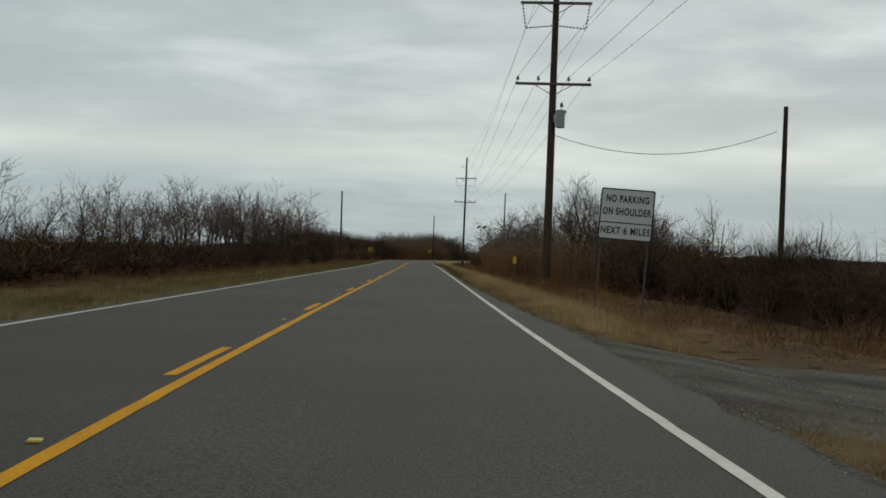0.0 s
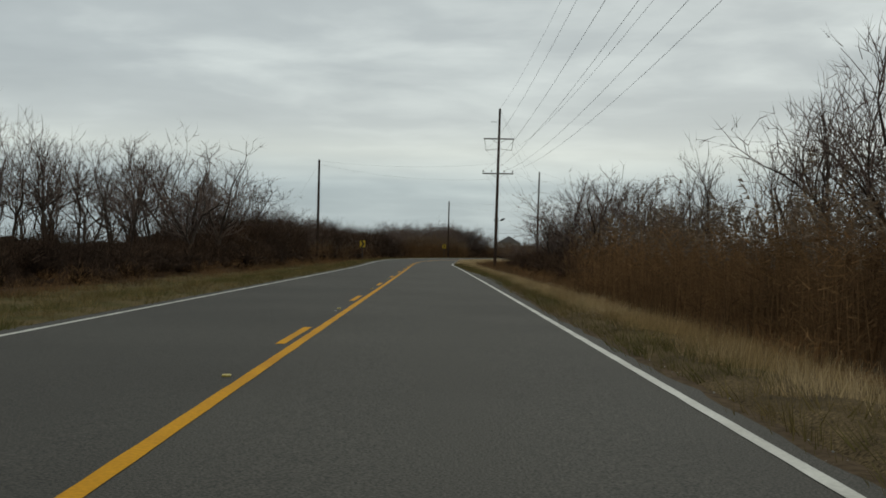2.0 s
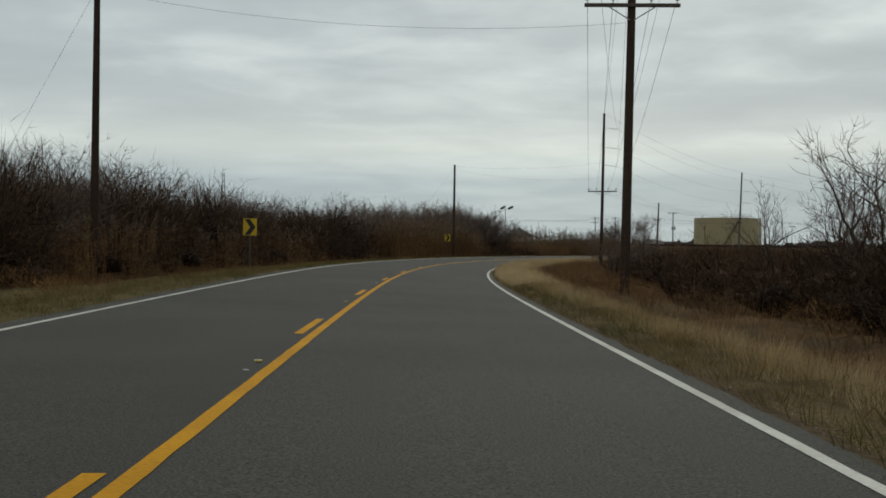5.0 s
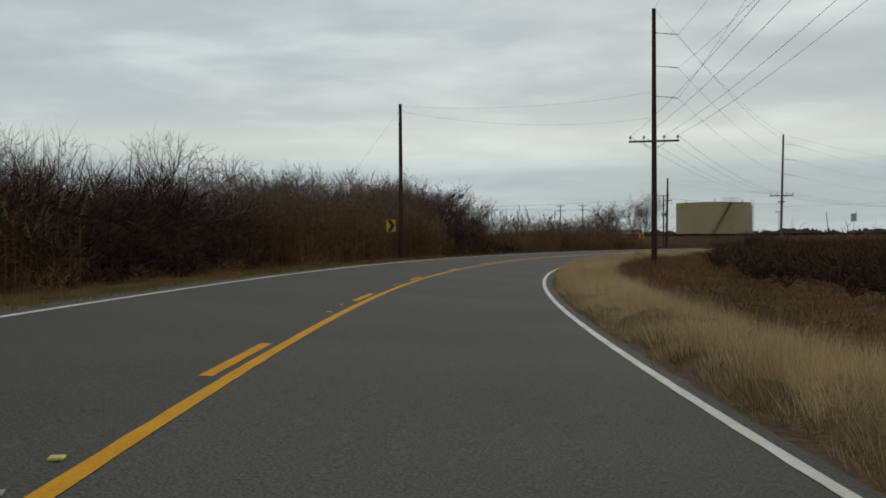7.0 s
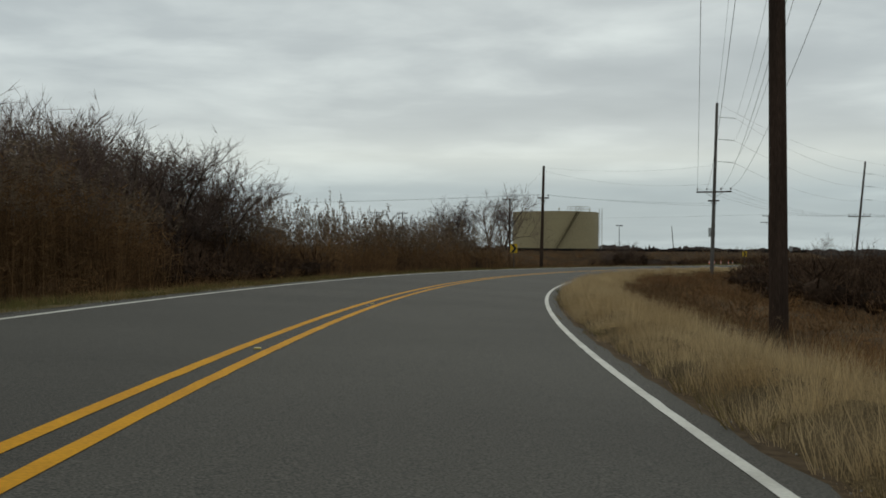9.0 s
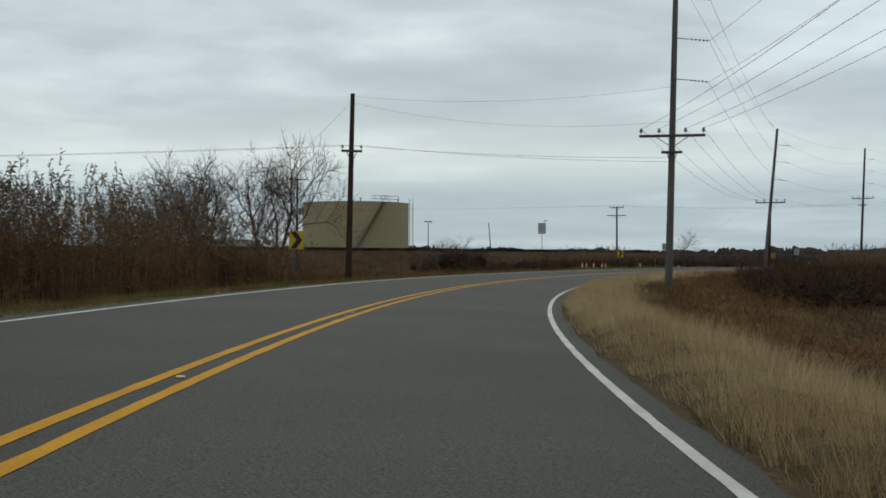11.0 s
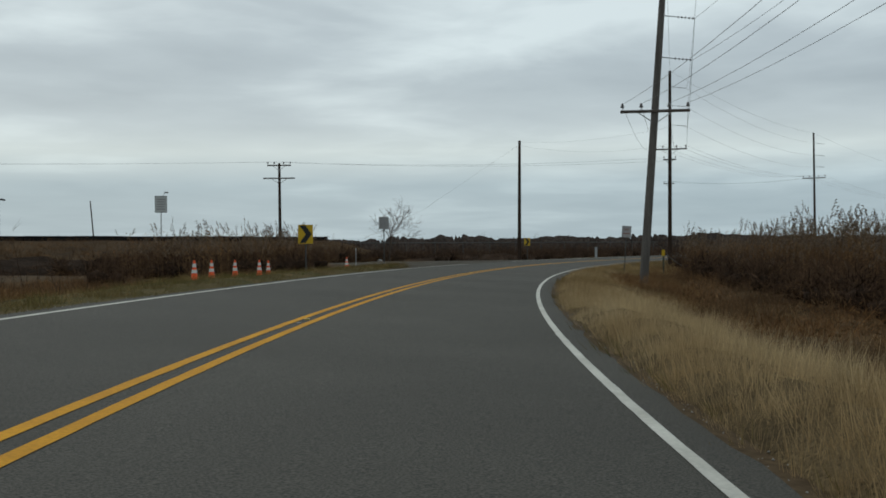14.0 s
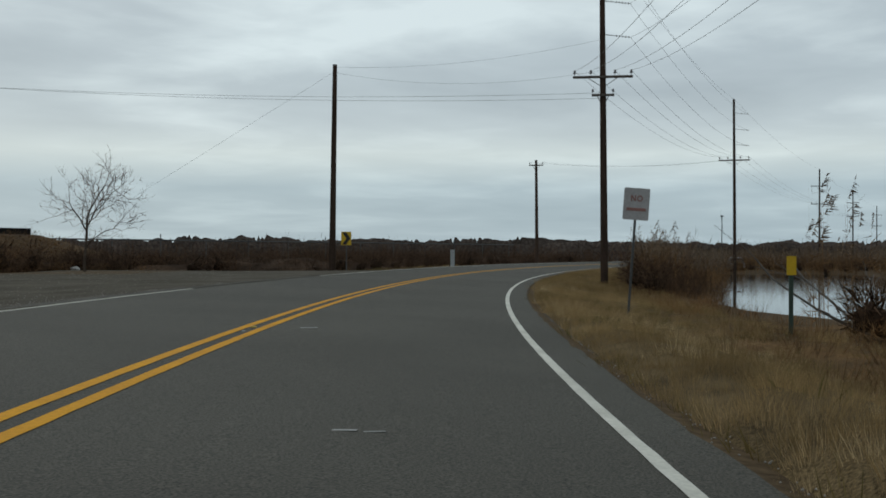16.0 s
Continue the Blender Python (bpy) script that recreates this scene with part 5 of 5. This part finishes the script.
for s, o, turn in ((403.7, -6.1, 10), (407.0, -6.6, 35), (409.6, -6.6, 60), (412.3, -6.5, 20), (415.3, -7.0, 80), (426.4, -6.35, 5)):
    x, y, _ = along(s, o)
    traffic_cone(float(x), float(y), float(ground_z(s, o)) - 0.01, turn)


def litter(name, s, o, size, mat, label, seed):
    bm = bmesh.new()
    bmesh.ops.create_icosphere(bm, subdivisions=2, radius=1)
    for v in bm.verts:
        v.co *= 1 + 0.35 * noise.noise(v.co * 1.4 + Vector((seed, 0, 0)))
        v.co = Vector((v.co.x * size[0], v.co.y * size[1], v.co.z * size[2]))
    x, y, _ = along(s, o)
    me = bpy.data.meshes.new(name)
    bm.to_mesh(me)
    bm.free()
    me.materials.append(mat)
    ob = new(name, me)
    ob.matrix_basis = pose(float(x), float(y), float(ground_z(s, o)) + size[2] * 0.6, 0, 0, seed * 40)
    return tagged(ob, label, name.replace("_", " "))


litter("rock", 131.3, 6.4, (0.32, 0.2, 0.13), ROCK, "pale whitish rock lying in the grass", 1.0)
litter("rock", 480.5, -21.2, (0.3, 0.25, 0.16), ROCK, "pale rock at the gravel's far edge", 2.0)
litter("scrap_rubber", 394.2, -7.9, (0.6, 0.28, 0.1), RUBBER, "black rubber scrap lying in the grass", 4.0)
litter("scrap_rubber", 397.2, -8.1, (0.7, 0.25, 0.09), RUBBER, "black rubber scrap lying in the grass", 5.0)
litter("sandbag", 426.3, -6.7, (0.28, 0.16, 0.11), RUBBER, "black sandbag beside a traffic cone", 3.0)

# raised studs and scars along the centre line
def road_mark(s, off, size, mat, turn=8.0, name="road_stud", label="low worn reflective stud on the asphalt", category="road stud", group="road studs along the centre line"):
    x, y, t = along(s, off)
    bm = box(bmesh.new(), size, Matrix.Identity(4), min(size) * 0.3)
    me = bpy.data.meshes.new(name)
    bm.to_mesh(me)
    bm.free()
    me.materials.append(mat)
    ob = new(name, me)
    ob.matrix_basis = pose(float(x), float(y), float(road_z(s, off)) + size[2] / 2 + 0.001, 0, 0, -math.degrees(float(t)) + turn)
    tagged(ob, label, category, group)


for i in range(-1, 36):
    s = DASH_START + i * DASH + 8.44
    road_mark(s, -0.20 if s < 250 else -0.15, (0.08, 0.10, 0.018), STUD)
    if i % 2:
        road_mark(s - 0.75, -0.20 if s < 250 else -0.15, (0.05, 0.13, 0.004), STUD_WHITE, 14, "paint_scar", "pale scar on the asphalt where a stud was", "paint scar", "scars along the centre line")
for s, off, w, l, turn in ((437.8, 0.53, 0.3, 0.10, 4), (428.8, 1.84, 0.16, 0.05, -3), (428.8, 2.03, 0.14, 0.03, 5), (414.5, -3.2, 0.3, 0.25, 10), (103.9, -0.23, 0.05, 0.3, 0), (212.0, -0.28, 0.05, 0.2, 0), (320.5, -0.9, 0.05, 0.12, 40)):
    road_mark(s, off, (w, l, 0.004), STUD_WHITE, turn, "paint_scar", "pale scar on the worn asphalt", "paint scar", "scars along the centre line")


def stone(rng):
    g = Gather()
    V = rng.normal(0, 1, (6, 3))
    V = np.array([[1, 0, 0], [-1, 0, 0], [0, 1, 0], [0, -1, 0], [0, 0, 0.8], [0, 0, -0.6]]) * (0.011 * rng.uniform(0.6, 1.4, (6, 1)))
    g.add(V, [(0, 2, 4), (2, 1, 4), (1, 3, 4), (3, 0, 4), (2, 0, 5), (1, 2, 5), (3, 1, 5), (0, 3, 5)])
    return g.arrays()


_g = np.random.default_rng(31)


def edge_stones(s0, s1, density, rng):
    s, u = zone(s0, s1, -0.25, 0.12, density, rng)
    return s, u + grass_edge(s)


stones = [stone(_g) for _ in range(5)]
scatter("loose_stones", stones, [edge_stones(-5, 440, 26, _g), edge_stones(88, 104, 60, _g), edge_stones(102, 127, 170, _g)], [ROCK], "pale loose stones along the road's edge", "stones", 0.3, 1.1, zf=lambda s, o: road_z(s, o) - 0.012)
scatter("loose_stones", stones, [zone(150, 470, -4.5, -5.1, 12, _g), zone(8.5, 18, 4.5, 12, 14, _g), zone(430, 490, -5, -18, 3, _g)], [ROCK], "pale loose stones on the gravel", "stones", 0.4, 1.5, zf=lambda s, o: np.where(np.abs(o) < 4.7, road_z(s, o) - 0.03, ground_z(s, o) + 0.04))

# ---------------------------------------------------------------- tanks and levee
def storage_tank(x, y, r, h, label, stair=None):
    t = thing("storage_tank", x, y, -0.6, 0, label, "storage tank", "tan storage tanks")
    n = 96
    prof = [(r, 0.0)]
    for k in range(1, 6):
        z = h * k / 5
        prof += [(r, z - 0.03), (r + 0.015, z - 0.02), (r + 0.015, z + 0.02), (r, z + 0.03)] if k < 5 else [(r, z)]
    part("shell", lathe(bmesh.new(), prof, Matrix.Identity(4), n), TANK_PAINT, t, "tan painted steel shell")
    part("roof", lathe(bmesh.new(), [(r + 0.05, h + 0.01), (r + 0.05, h + 0.08), (r * 0.5, h + 0.3), (0.3, h + 0.45)], Matrix.Identity(4), n), TANK_PAINT, t)
    if stair:
        a0, a1 = stair
        st = part("stair", stair_mesh(r, h, a0, a1), STAIR_SHADE, t, "tan spiral stair")
        part("handrail", stair_rail(r, h, a0, a1), STAIR_SHADE, st)
        for a in (a1 - 4, a1 + 9):
            bm = bmesh.new()
            corners = [(r - 1.2, a - 7), (r + 0.9, a - 7), (r + 0.9, a + 7), (r - 1.2, a + 7)]
            pts = [Vector((q * math.cos(radians(b)), q * math.sin(radians(b)), h)) for q, b in corners]
            for i in range(4):
                p, q = pts[i], pts[(i + 1) % 4]
                for dz in (0.55, 1.1):
                    tube(bm, p + Vector((0, 0, dz)), q + Vector((0, 0, dz)), 0.035, 0.035, 5)
                tube(bm, p, p + Vector((0, 0, 1.1)), 0.035, 0.035, 5)
            part("railing", bm, TANK_TRIM, t, "pale roof railing")
        bm = bmesh.new()
        a = radians(a1 + 52)
        out = Vector((math.cos(a), math.sin(a), 0))
        side = Vector((-out.y, out.x, 0))
        for sgn in (-1, 1):
            for d in (0.2, 0.85):
                tube(bm, out * (r + d) + side * 0.35 * sgn, out * (r + d) + side * 0.35 * sgn + Vector((0, 0, h + 1.0)), 0.035, 0.035, 5)
        for k in range(int(h / 0.6)):
            for d in (0.2, 0.85):
                p = out * (r + d) + Vector((0, 0, 0.6 * k + 0.4))
                tube(bm, p - side * 0.35, p + side * 0.35, 0.02, 0.02, 4)
            p = Vector((0, 0, 0.6 * k + 0.4))
            for sgn in (-1, 1):
                tube(bm, out * (r + 0.2) + side * 0.35 * sgn + p, out * (r + 0.85) + side * 0.35 * sgn + p, 0.02, 0.02, 4)
        part("ladder", bm, TANK_TRIM, t, "pale caged ladder")
    for k in range(3):
        b = radians(200 + 55 * k)
        part("roof_vent", lathe(bmesh.new(), [(0.12, 0), (0.12, 0.45), (0.28, 0.5), (0.28, 0.62), (0.05, 0.7)], Matrix.Translation((r * 0.9 * math.cos(b), r * 0.9 * math.sin(b), h + 0.1)), 8), TANK_TRIM, t)
    return t


def stair_mesh(r, h, a0, a1):
    bm = bmesh.new()
    n = 44
    for k in range(n):
        f = (k + 0.5) / n
        a = radians(a0 + (a1 - a0) * f)
        box(bm, (0.95, 0.34, 0.05), pose((r + 0.5) * math.cos(a), (r + 0.5) * math.sin(a), h * f, 0, 0, math.degrees(a)))
    for k in range(n):
        for d in (0.06, 0.98):
            p, q = [Vector(((r + d) * math.cos(radians(a0 + (a1 - a0) * g)), (r + d) * math.sin(radians(a0 + (a1 - a0) * g)), h * g - 0.08)) for g in (k / n, (k + 1) / n)]
            tube(bm, p, q, 0.12, 0.12, 4)
    return bm


def stair_rail(r, h, a0, a1):
    bm = bmesh.new()
    n = 22
    for k in range(n):
        p, q = [Vector(((r + 0.98) * math.cos(radians(a0 + (a1 - a0) * g)), (r + 0.98) * math.sin(radians(a0 + (a1 - a0) * g)), h * g + 1.0)) for g in (k / n, (k + 1) / n)]
        tube(bm, p, q, 0.03, 0.03, 4)
        tube(bm, p - Vector((0, 0, 1.0)), p, 0.025, 0.025, 4)
    return bm


storage_tank(101.2, 488.3, 9.8, 12.0, "large tan steel storage tank with spiral stair", (238, 279))
storage_tank(106.6, 499.0, 8.8, 11.6, "smaller tan steel storage tank behind the large one")


def build_levee():
    a, b = Vector((5, 471, 0)), Vector((158, 475, 0))
    d = (b - a).normalized()
    side = Vector((-d.y, d.x, 0))
    verts, faces = [], []
    prof = [(-26, -1.3), (-14, 0.3), (-4, 2.1), (-0.8, 2.6), (1.2, 2.6), (9, -1.3)]
    n = 90
    for i in range(n + 1):
        p = a.lerp(b, i / n)
        for j, (u, z) in enumerate(prof):
            k = 0.12 * noise.noise((i * 0.4, j * 1.7, 2.0))
            verts.append(p + side * (u + k) + Vector((0, 0, z + (k if 0 < j < 5 else 0))))
    m = len(prof)
    faces = [(i * m + j, (i + 1) * m + j, (i + 1) * m + j + 1, i * m + j + 1) for i in range(n) for j in range(m - 1)]
    tagged(mesh_object("levee", verts, faces, LEVEE_SOIL, smooth=True), "low earth levee with brown dead grass", "levee", kind="structure")
    wall = thing("levee_wall", *a.lerp(b, 0.5).xy, 2.55, math.degrees(math.atan2(d.y, d.x)), "long low black wall on the levee top", "low wall")
    L = (b - a).length
    for k in range(26):
        w = L / 26
        part("panel", box(bmesh.new(), (w - 0.05, 0.16, 0.62), Matrix.Translation((-L / 2 + w * (k + 0.5), 0.3, 0.28 + 0.02 * (k % 3))), 0.02), LEVEE_WALL, wall)


build_levee()
_v = np.random.default_rng(23)
lx, lu = _v.uniform(8, 156, 900), _v.uniform(-25, -2, 900)
lz = np.interp(lu, [-26, -14, -4, -0.8], [-1.3, 0.3, 2.0, 2.4])
scatter("weeds", weeds, [], [WEED, WEED], "knee-high russet dead weeds on the levee", "weeds", 1.0, 2.2, world=(lx, 471 + 4 * (lx - 5) / 153 + lu, lz - 0.05))
tx, tu = _v.uniform(8, 156, 3000), _v.uniform(-27, -1.5, 3000)
scatter("weed_grass", weed_tufts, [], [WEED], "brown dead weed stalks on the levee", "weeds", 1.0, 2.0, world=(tx, 471 + 4 * (tx - 5) / 153 + tu, np.interp(tu, [-26, -14, -4, -0.8], [-1.3, 0.3, 2.0, 2.4]) - 0.05))
sx, su = _v.uniform(8, 156, 26), _v.uniform(-27, -16, 26)
scatter("shrubs", low_shrubs, [], [BRUSH, SHADED_BRUSH], "low dark shrubs on the levee side", "shrubs", 0.4, 0.8, world=(sx, 471 + 4 * (sx - 5) / 153 + su, np.interp(su, [-26, -14, -4], [-1.3, 0.3, 2.0]) - 0.1))

# ---------------------------------------------------------------- far things
def street_lamp(x, y, h, label):
    t = thing("street_lamp", x, y, -0.9, 20, label, "lamp post")
    part("post", tube(bmesh.new(), (0, 0, -0.2), (0, 0, h), 0.12, 0.08, 8), SIGN_BLACK, t)
    for sx in (-1, 1):
        part("lamp_head", box(bmesh.new(), (0.9, 0.5, 0.25), pose(sx * 0.75, 0, h + 0.05, 0, sx * 8, 0), 0.06), SIGN_BLACK, t)


street_lamp(141.5, 545.4, 11.4, "dark twin-headed lamp post by the tanks")
street_lamp(339.0, 493.6, 10.6, "dark twin-headed lamp post far beyond the pond")
utility_pole((153.0, 533.2, -0.9), (152.0, 533.2, 10.1), 0, POLE_WOOD, [], [], "thin leaning wooden pole far off", 0.13)
utility_pole((63.5, 509.0, -0.9), (63.5, 509.0, 12.0), -20, POLE_WOOD, [(11.6, 2.6, "pins"), (10.2, 2.6, "none")], [], "distant wooden pole with two crossarms", 0.16)
utility_pole((72.0, 519.2, -0.9), (72.0, 519.2, 12.5), -20, POLE_WOOD, [(12.0, 2.6, "pins"), (10.8, 2.6, "none")], [], "distant wooden pole with two crossarms", 0.16)


def far_house(x, y, turn, w, d, h, label):
    t = thing("house", x, y, -0.95, turn, label, "house")
    part("wall", box(bmesh.new(), (w, d, h), Matrix.Translation((0, 0, h / 2))), HOUSE_WALL, t)
    bm = bmesh.new()
    o = 0.5
    pts = [(-w / 2 - o, -d / 2 - o, h), (w / 2 + o, -d / 2 - o, h), (w / 2 + o, d / 2 + o, h), (-w / 2 - o, d / 2 + o, h), (-w / 2 - o, 0, h + d * 0.32), (w / 2 + o, 0, h + d * 0.32)]
    v = [bm.verts.new(p) for p in pts]
    for f in ((0, 1, 5, 4), (2, 3, 4, 5), (0, 4, 3), (1, 2, 5), (3, 2, 1, 0)):
        bm.faces.new([v[i] for i in f])
    part("roof", bm, ROOF, t)
    for k in (-1, 0, 1):
        win = part("window", box(bmesh.new(), (1.2, 0.08, 1.2), Matrix.Translation((k * w * 0.3, -d / 2 - 0.03, h * 0.55)), 0.02), HOUSE_WALL, t)
        part("pane", box(bmesh.new(), (1.0, 0.03, 1.0), Matrix.Translation((k * w * 0.3, -d / 2 - 0.08, h * 0.55))), GLASS_DARK, win)


far_house(40.2, 531.0, 88, 14, 9.5, 6.4, "low pale house with a grey gabled roof")
far_house(74.0, 476.0, 10, 8, 6, 3.4, "small pale shed with a grey roof by the tanks")


def field_fence():
    t = thing("fence", 185.0, 472.0, -0.9, math.degrees(math.atan2(-3.8, 41)), "long thin rail fence on posts beyond the brush", "fence")
    for k in range(15):
        part("post", tube(bmesh.new(), (-35 + 5 * k, 0, 0), (-35 + 5 * k, 0, 3.4 + 0.35 * (k % 4 == 0)), 0.05, 0.05, 6), POST_STEEL, t)
    part("rail", tube(bmesh.new(), (-36, 0, 3.2), (36, 0, 3.2), 0.06, 0.06, 6), POST_STEEL, t)


field_fence()


def parked_car(x, y, z, turn):
    t = thing("car", x, y, z, turn, "dark car with a pale roof standing beyond the pond", "car")
    bm = box(bmesh.new(), (1.85, 4.5, 0.62), Matrix.Translation((0, 0, 0.66)), 0.12)
    part("body", bm, CAR_PAINT, t)
    bm = bmesh.new()
    lo, hi = [(-0.84, -1.9), (0.84, -1.9), (0.84, 1.1), (-0.84, 1.1)], [(-0.66, -1.5), (0.66, -1.5), (0.66, 0.4), (-0.66, 0.4)]
    a, b = [bm.verts.new((p, q, 0.95)) for p, q in lo], [bm.verts.new((p, q, 1.52)) for p, q in hi]
    for i in range(4):
        bm.faces.new((a[i], a[(i + 1) % 4], b[(i + 1) % 4], b[i]))
    cab = part("cabin", bm, GLASS_DARK, t, "dark tinted windows")
    part("roof", box(bmesh.new(), (1.36, 1.95, 0.06), Matrix.Translation((0, -0.55, 1.54)), 0.025), CAR_PALE, cab)
    for sx in (-1, 1):
        for yy in (-1.4, 1.4):
            w = part("wheel", tube(bmesh.new(), (sx * 0.72, yy, 0.33), (sx * 0.95, yy, 0.33), 0.33, 0.33, 16), RUBBER, t)
            part("rim", tube(bmesh.new(), (sx * 0.94, yy, 0.33), (sx * 0.965, yy, 0.33), 0.2, 0.18, 12), STEEL, w)
        part("headlight", box(bmesh.new(), (0.36, 0.06, 0.16), Matrix.Translation((sx * 0.66, -2.25, 0.78)), 0.02), CAR_PALE, t)
    part("bumper", box(bmesh.new(), (1.8, 0.12, 0.2), Matrix.Translation((0, -2.27, 0.48)), 0.04), CAR_PALE, t)


parked_car(231.5, 444.0, -0.75, -62)
t = thing("utility_box", 170.7, 440.0, -0.1, -50, "grey metal utility post beside the road", "utility box")
part("body", box(bmesh.new(), (0.3, 0.25, 1.5), Matrix.Translation((0, 0, 0.7)), 0.02), STEEL, t)
part("cap", box(bmesh.new(), (0.34, 0.29, 0.06), Matrix.Translation((0, 0, 1.47)), 0.01), STEEL, t)
t = thing("reflector_post", 120.3, 421.0, -0.1, -45, "thin pale reflector post on the gravel", "marker post")
part("post", box(bmesh.new(), (0.06, 0.04, 1.5), Matrix.Translation((0, 0, 0.7)), 0.008), STEEL, t)
part("reflector", plate(bmesh.new(), 0.09, 0.16, 1.38, -0.03, 0.015), SIGN_WHITE, t)


def fallen_branch():
    rng = np.random.default_rng(4)

    def spot(s, o, z):
        x, y, _ = along(s, o)
        return Vector((float(x), float(y), z))

    foot = spot(447.2, 11.7, -0.75)
    t = thing("dead_branch", *foot, 0, "bare grey dead branch lying by the pond", "branch")

    def grow(bm, p, d, L, r, n):
        for k in range(5):
            d = (d + Vector(rng.normal(0, 0.1, 3) * [1, 1, 0.6])).normalized()
            q = p + d * L / 5
            tube(bm, p, q, r, r * 0.84, 6)
            p, r = q, r * 0.84
            if n and k and rng.uniform() < 0.8:
                grow(bm, p, (d + Vector(rng.normal(0, 0.45, 3))).normalized(), L * 0.42, r * 0.55, n - 1)

    for tip in (spot(447.8, 8.9, 0.2), spot(449.0, 10.2, 0.75), spot(447.0, 13.6, 0.3), spot(449.5, 12.0, 0.9)):
        bm = bmesh.new()
        way = tip - foot
        grow(bm, Vector((0, 0, 0.05)), way.normalized(), way.length, 0.042, 2)
        part("limb", bm, POLE_GREY, t)


fallen_branch()

def floodlight_mast(x, y, h, label):
    t = thing("floodlight_mast", x, y, -0.9, 0, label, "floodlight")
    part("post", tube(bmesh.new(), (0, 0, -0.2), (0, 0, h), 0.14, 0.09, 8), POST_STEEL, t)
    for dx in (-0.9, 1.9):
        part("lamp_head", box(bmesh.new(), (2.1, 0.7, 0.8), pose(dx, 0, h + 0.5, 0, -28, 0), 0.2), SIGN_BLACK, t)
    part("crossbar", tube(bmesh.new(), (-1.4, 0, h), (2.4, 0, h), 0.06, 0.06, 6), POST_STEEL, t)


floodlight_mast(37.0, 548.0, 16.5, "dark twin-headed floodlight mast far off")


def lattice_tower(x, y, h):
    t = thing("lattice_tower", x, y, -1.0, 20, "thin grey lattice tower far off above the trees", "tower")
    for sx in (-1, 1):
        for sy in (-1, 1):
            part("leg", tube(bmesh.new(), (sx * 2.2, sy * 2.2, 0), (sx * 0.4, sy * 0.4, h), 0.14, 0.08, 5), POST_STEEL, t)
    n = 14
    for k in range(n):
        f, g = k / n, (k + 1) / n
        a, b = 2.2 - 1.8 * f, 2.2 - 1.8 * g
        bm = bmesh.new()
        for p, q in (((-a, -a), (b, -b)), ((a, -a), (b, b)), ((a, a), (-b, b)), ((-a, a), (-b, -b))):
            tube(bm, (*p, h * f), (*q, h * g), 0.06, 0.06, 4)
        part("brace", bm, POST_STEEL, t)
    part("antenna", tube(bmesh.new(), (0, 0, h), (0, 0, h + 3), 0.05, 0.03, 5), POST_STEEL, t)


lattice_tower(-98.3, 746.0, 41.0)

# ---------------------------------------------------------------- woods along the horizon
_w = np.random.default_rng(19)
az = np.radians(_w.uniform(-75, 150, 1700))
dist = _w.uniform(300, 430, 1700)
fx, fy = 110 + dist * np.sin(az), 330 + dist * np.cos(az)
keep = (np.hypot(fx - 150, fy - 418) > 150) & (az > -0.06)
scatter("far_woods", far_brush, [], [BRUSH], "low dark woods along the horizon", "woods", 0.9, 1.5, world=(fx[keep], fy[keep], np.full(keep.sum(), -1.0)))
verts, faces, n = [], [], 0
for band, (rad, hh) in enumerate(((430.0, 9.0), (520.0, 11.0))):
    steps = 2600
    base = len(verts)
    for i in range(steps + 1):
        a = radians(-80 + 235 * i / steps)
        r = rad * (1 + 0.04 * noise.noise((i * 0.008, band, 1)))
        k = hh * (0.3 if math.degrees(a) < -4 else 1.0) * (0.72 + 0.3 * noise.noise((i * 0.021, band, 3)) + 0.16 * noise.noise((i * 0.13, band, 5)) + 0.14 * random.uniform(-1, 1) * abs(noise.noise((i * 0.09, band, 8))) * 2)
        for rr, z in ((r - 4, -1.2), (r - 1.5, k * 0.8 - 1), (r, k - 1), (r + 3, k * 0.7 - 1), (r + 5, -1.2)):
            verts.append((110 + rr * math.sin(a), 330 + rr * math.cos(a), z))
    faces += [(base + i * 5 + j, base + i * 5 + j + 1, base + i * 5 + 6 + j, base + i * 5 + 5 + j) for i in range(steps) for j in range(4)]
tagged(mesh_object("far_woods", verts, faces, FAR_WOOD), "low dark woods along the horizon", "woods", kind="stuff")

# brush scattered over the plain, away from the road
px, py = _w.uniform(-190, 380, 1500), _w.uniform(-60, 640, 1500)
near = np.min(np.hypot(px[:, None] - LINE_X[None, ::8], py[:, None] - LINE_Y[None, ::8]), axis=1)
keep = (near > 46) & ((py < 440) | (px < 0) | (px > 165))
scatter("plain_brush", far_brush, [], [BRUSH], "low brown brush scattered over the plain", "brush", 0.22, 0.42, world=(px[keep], py[keep], np.full(keep.sum(), -1.35)))
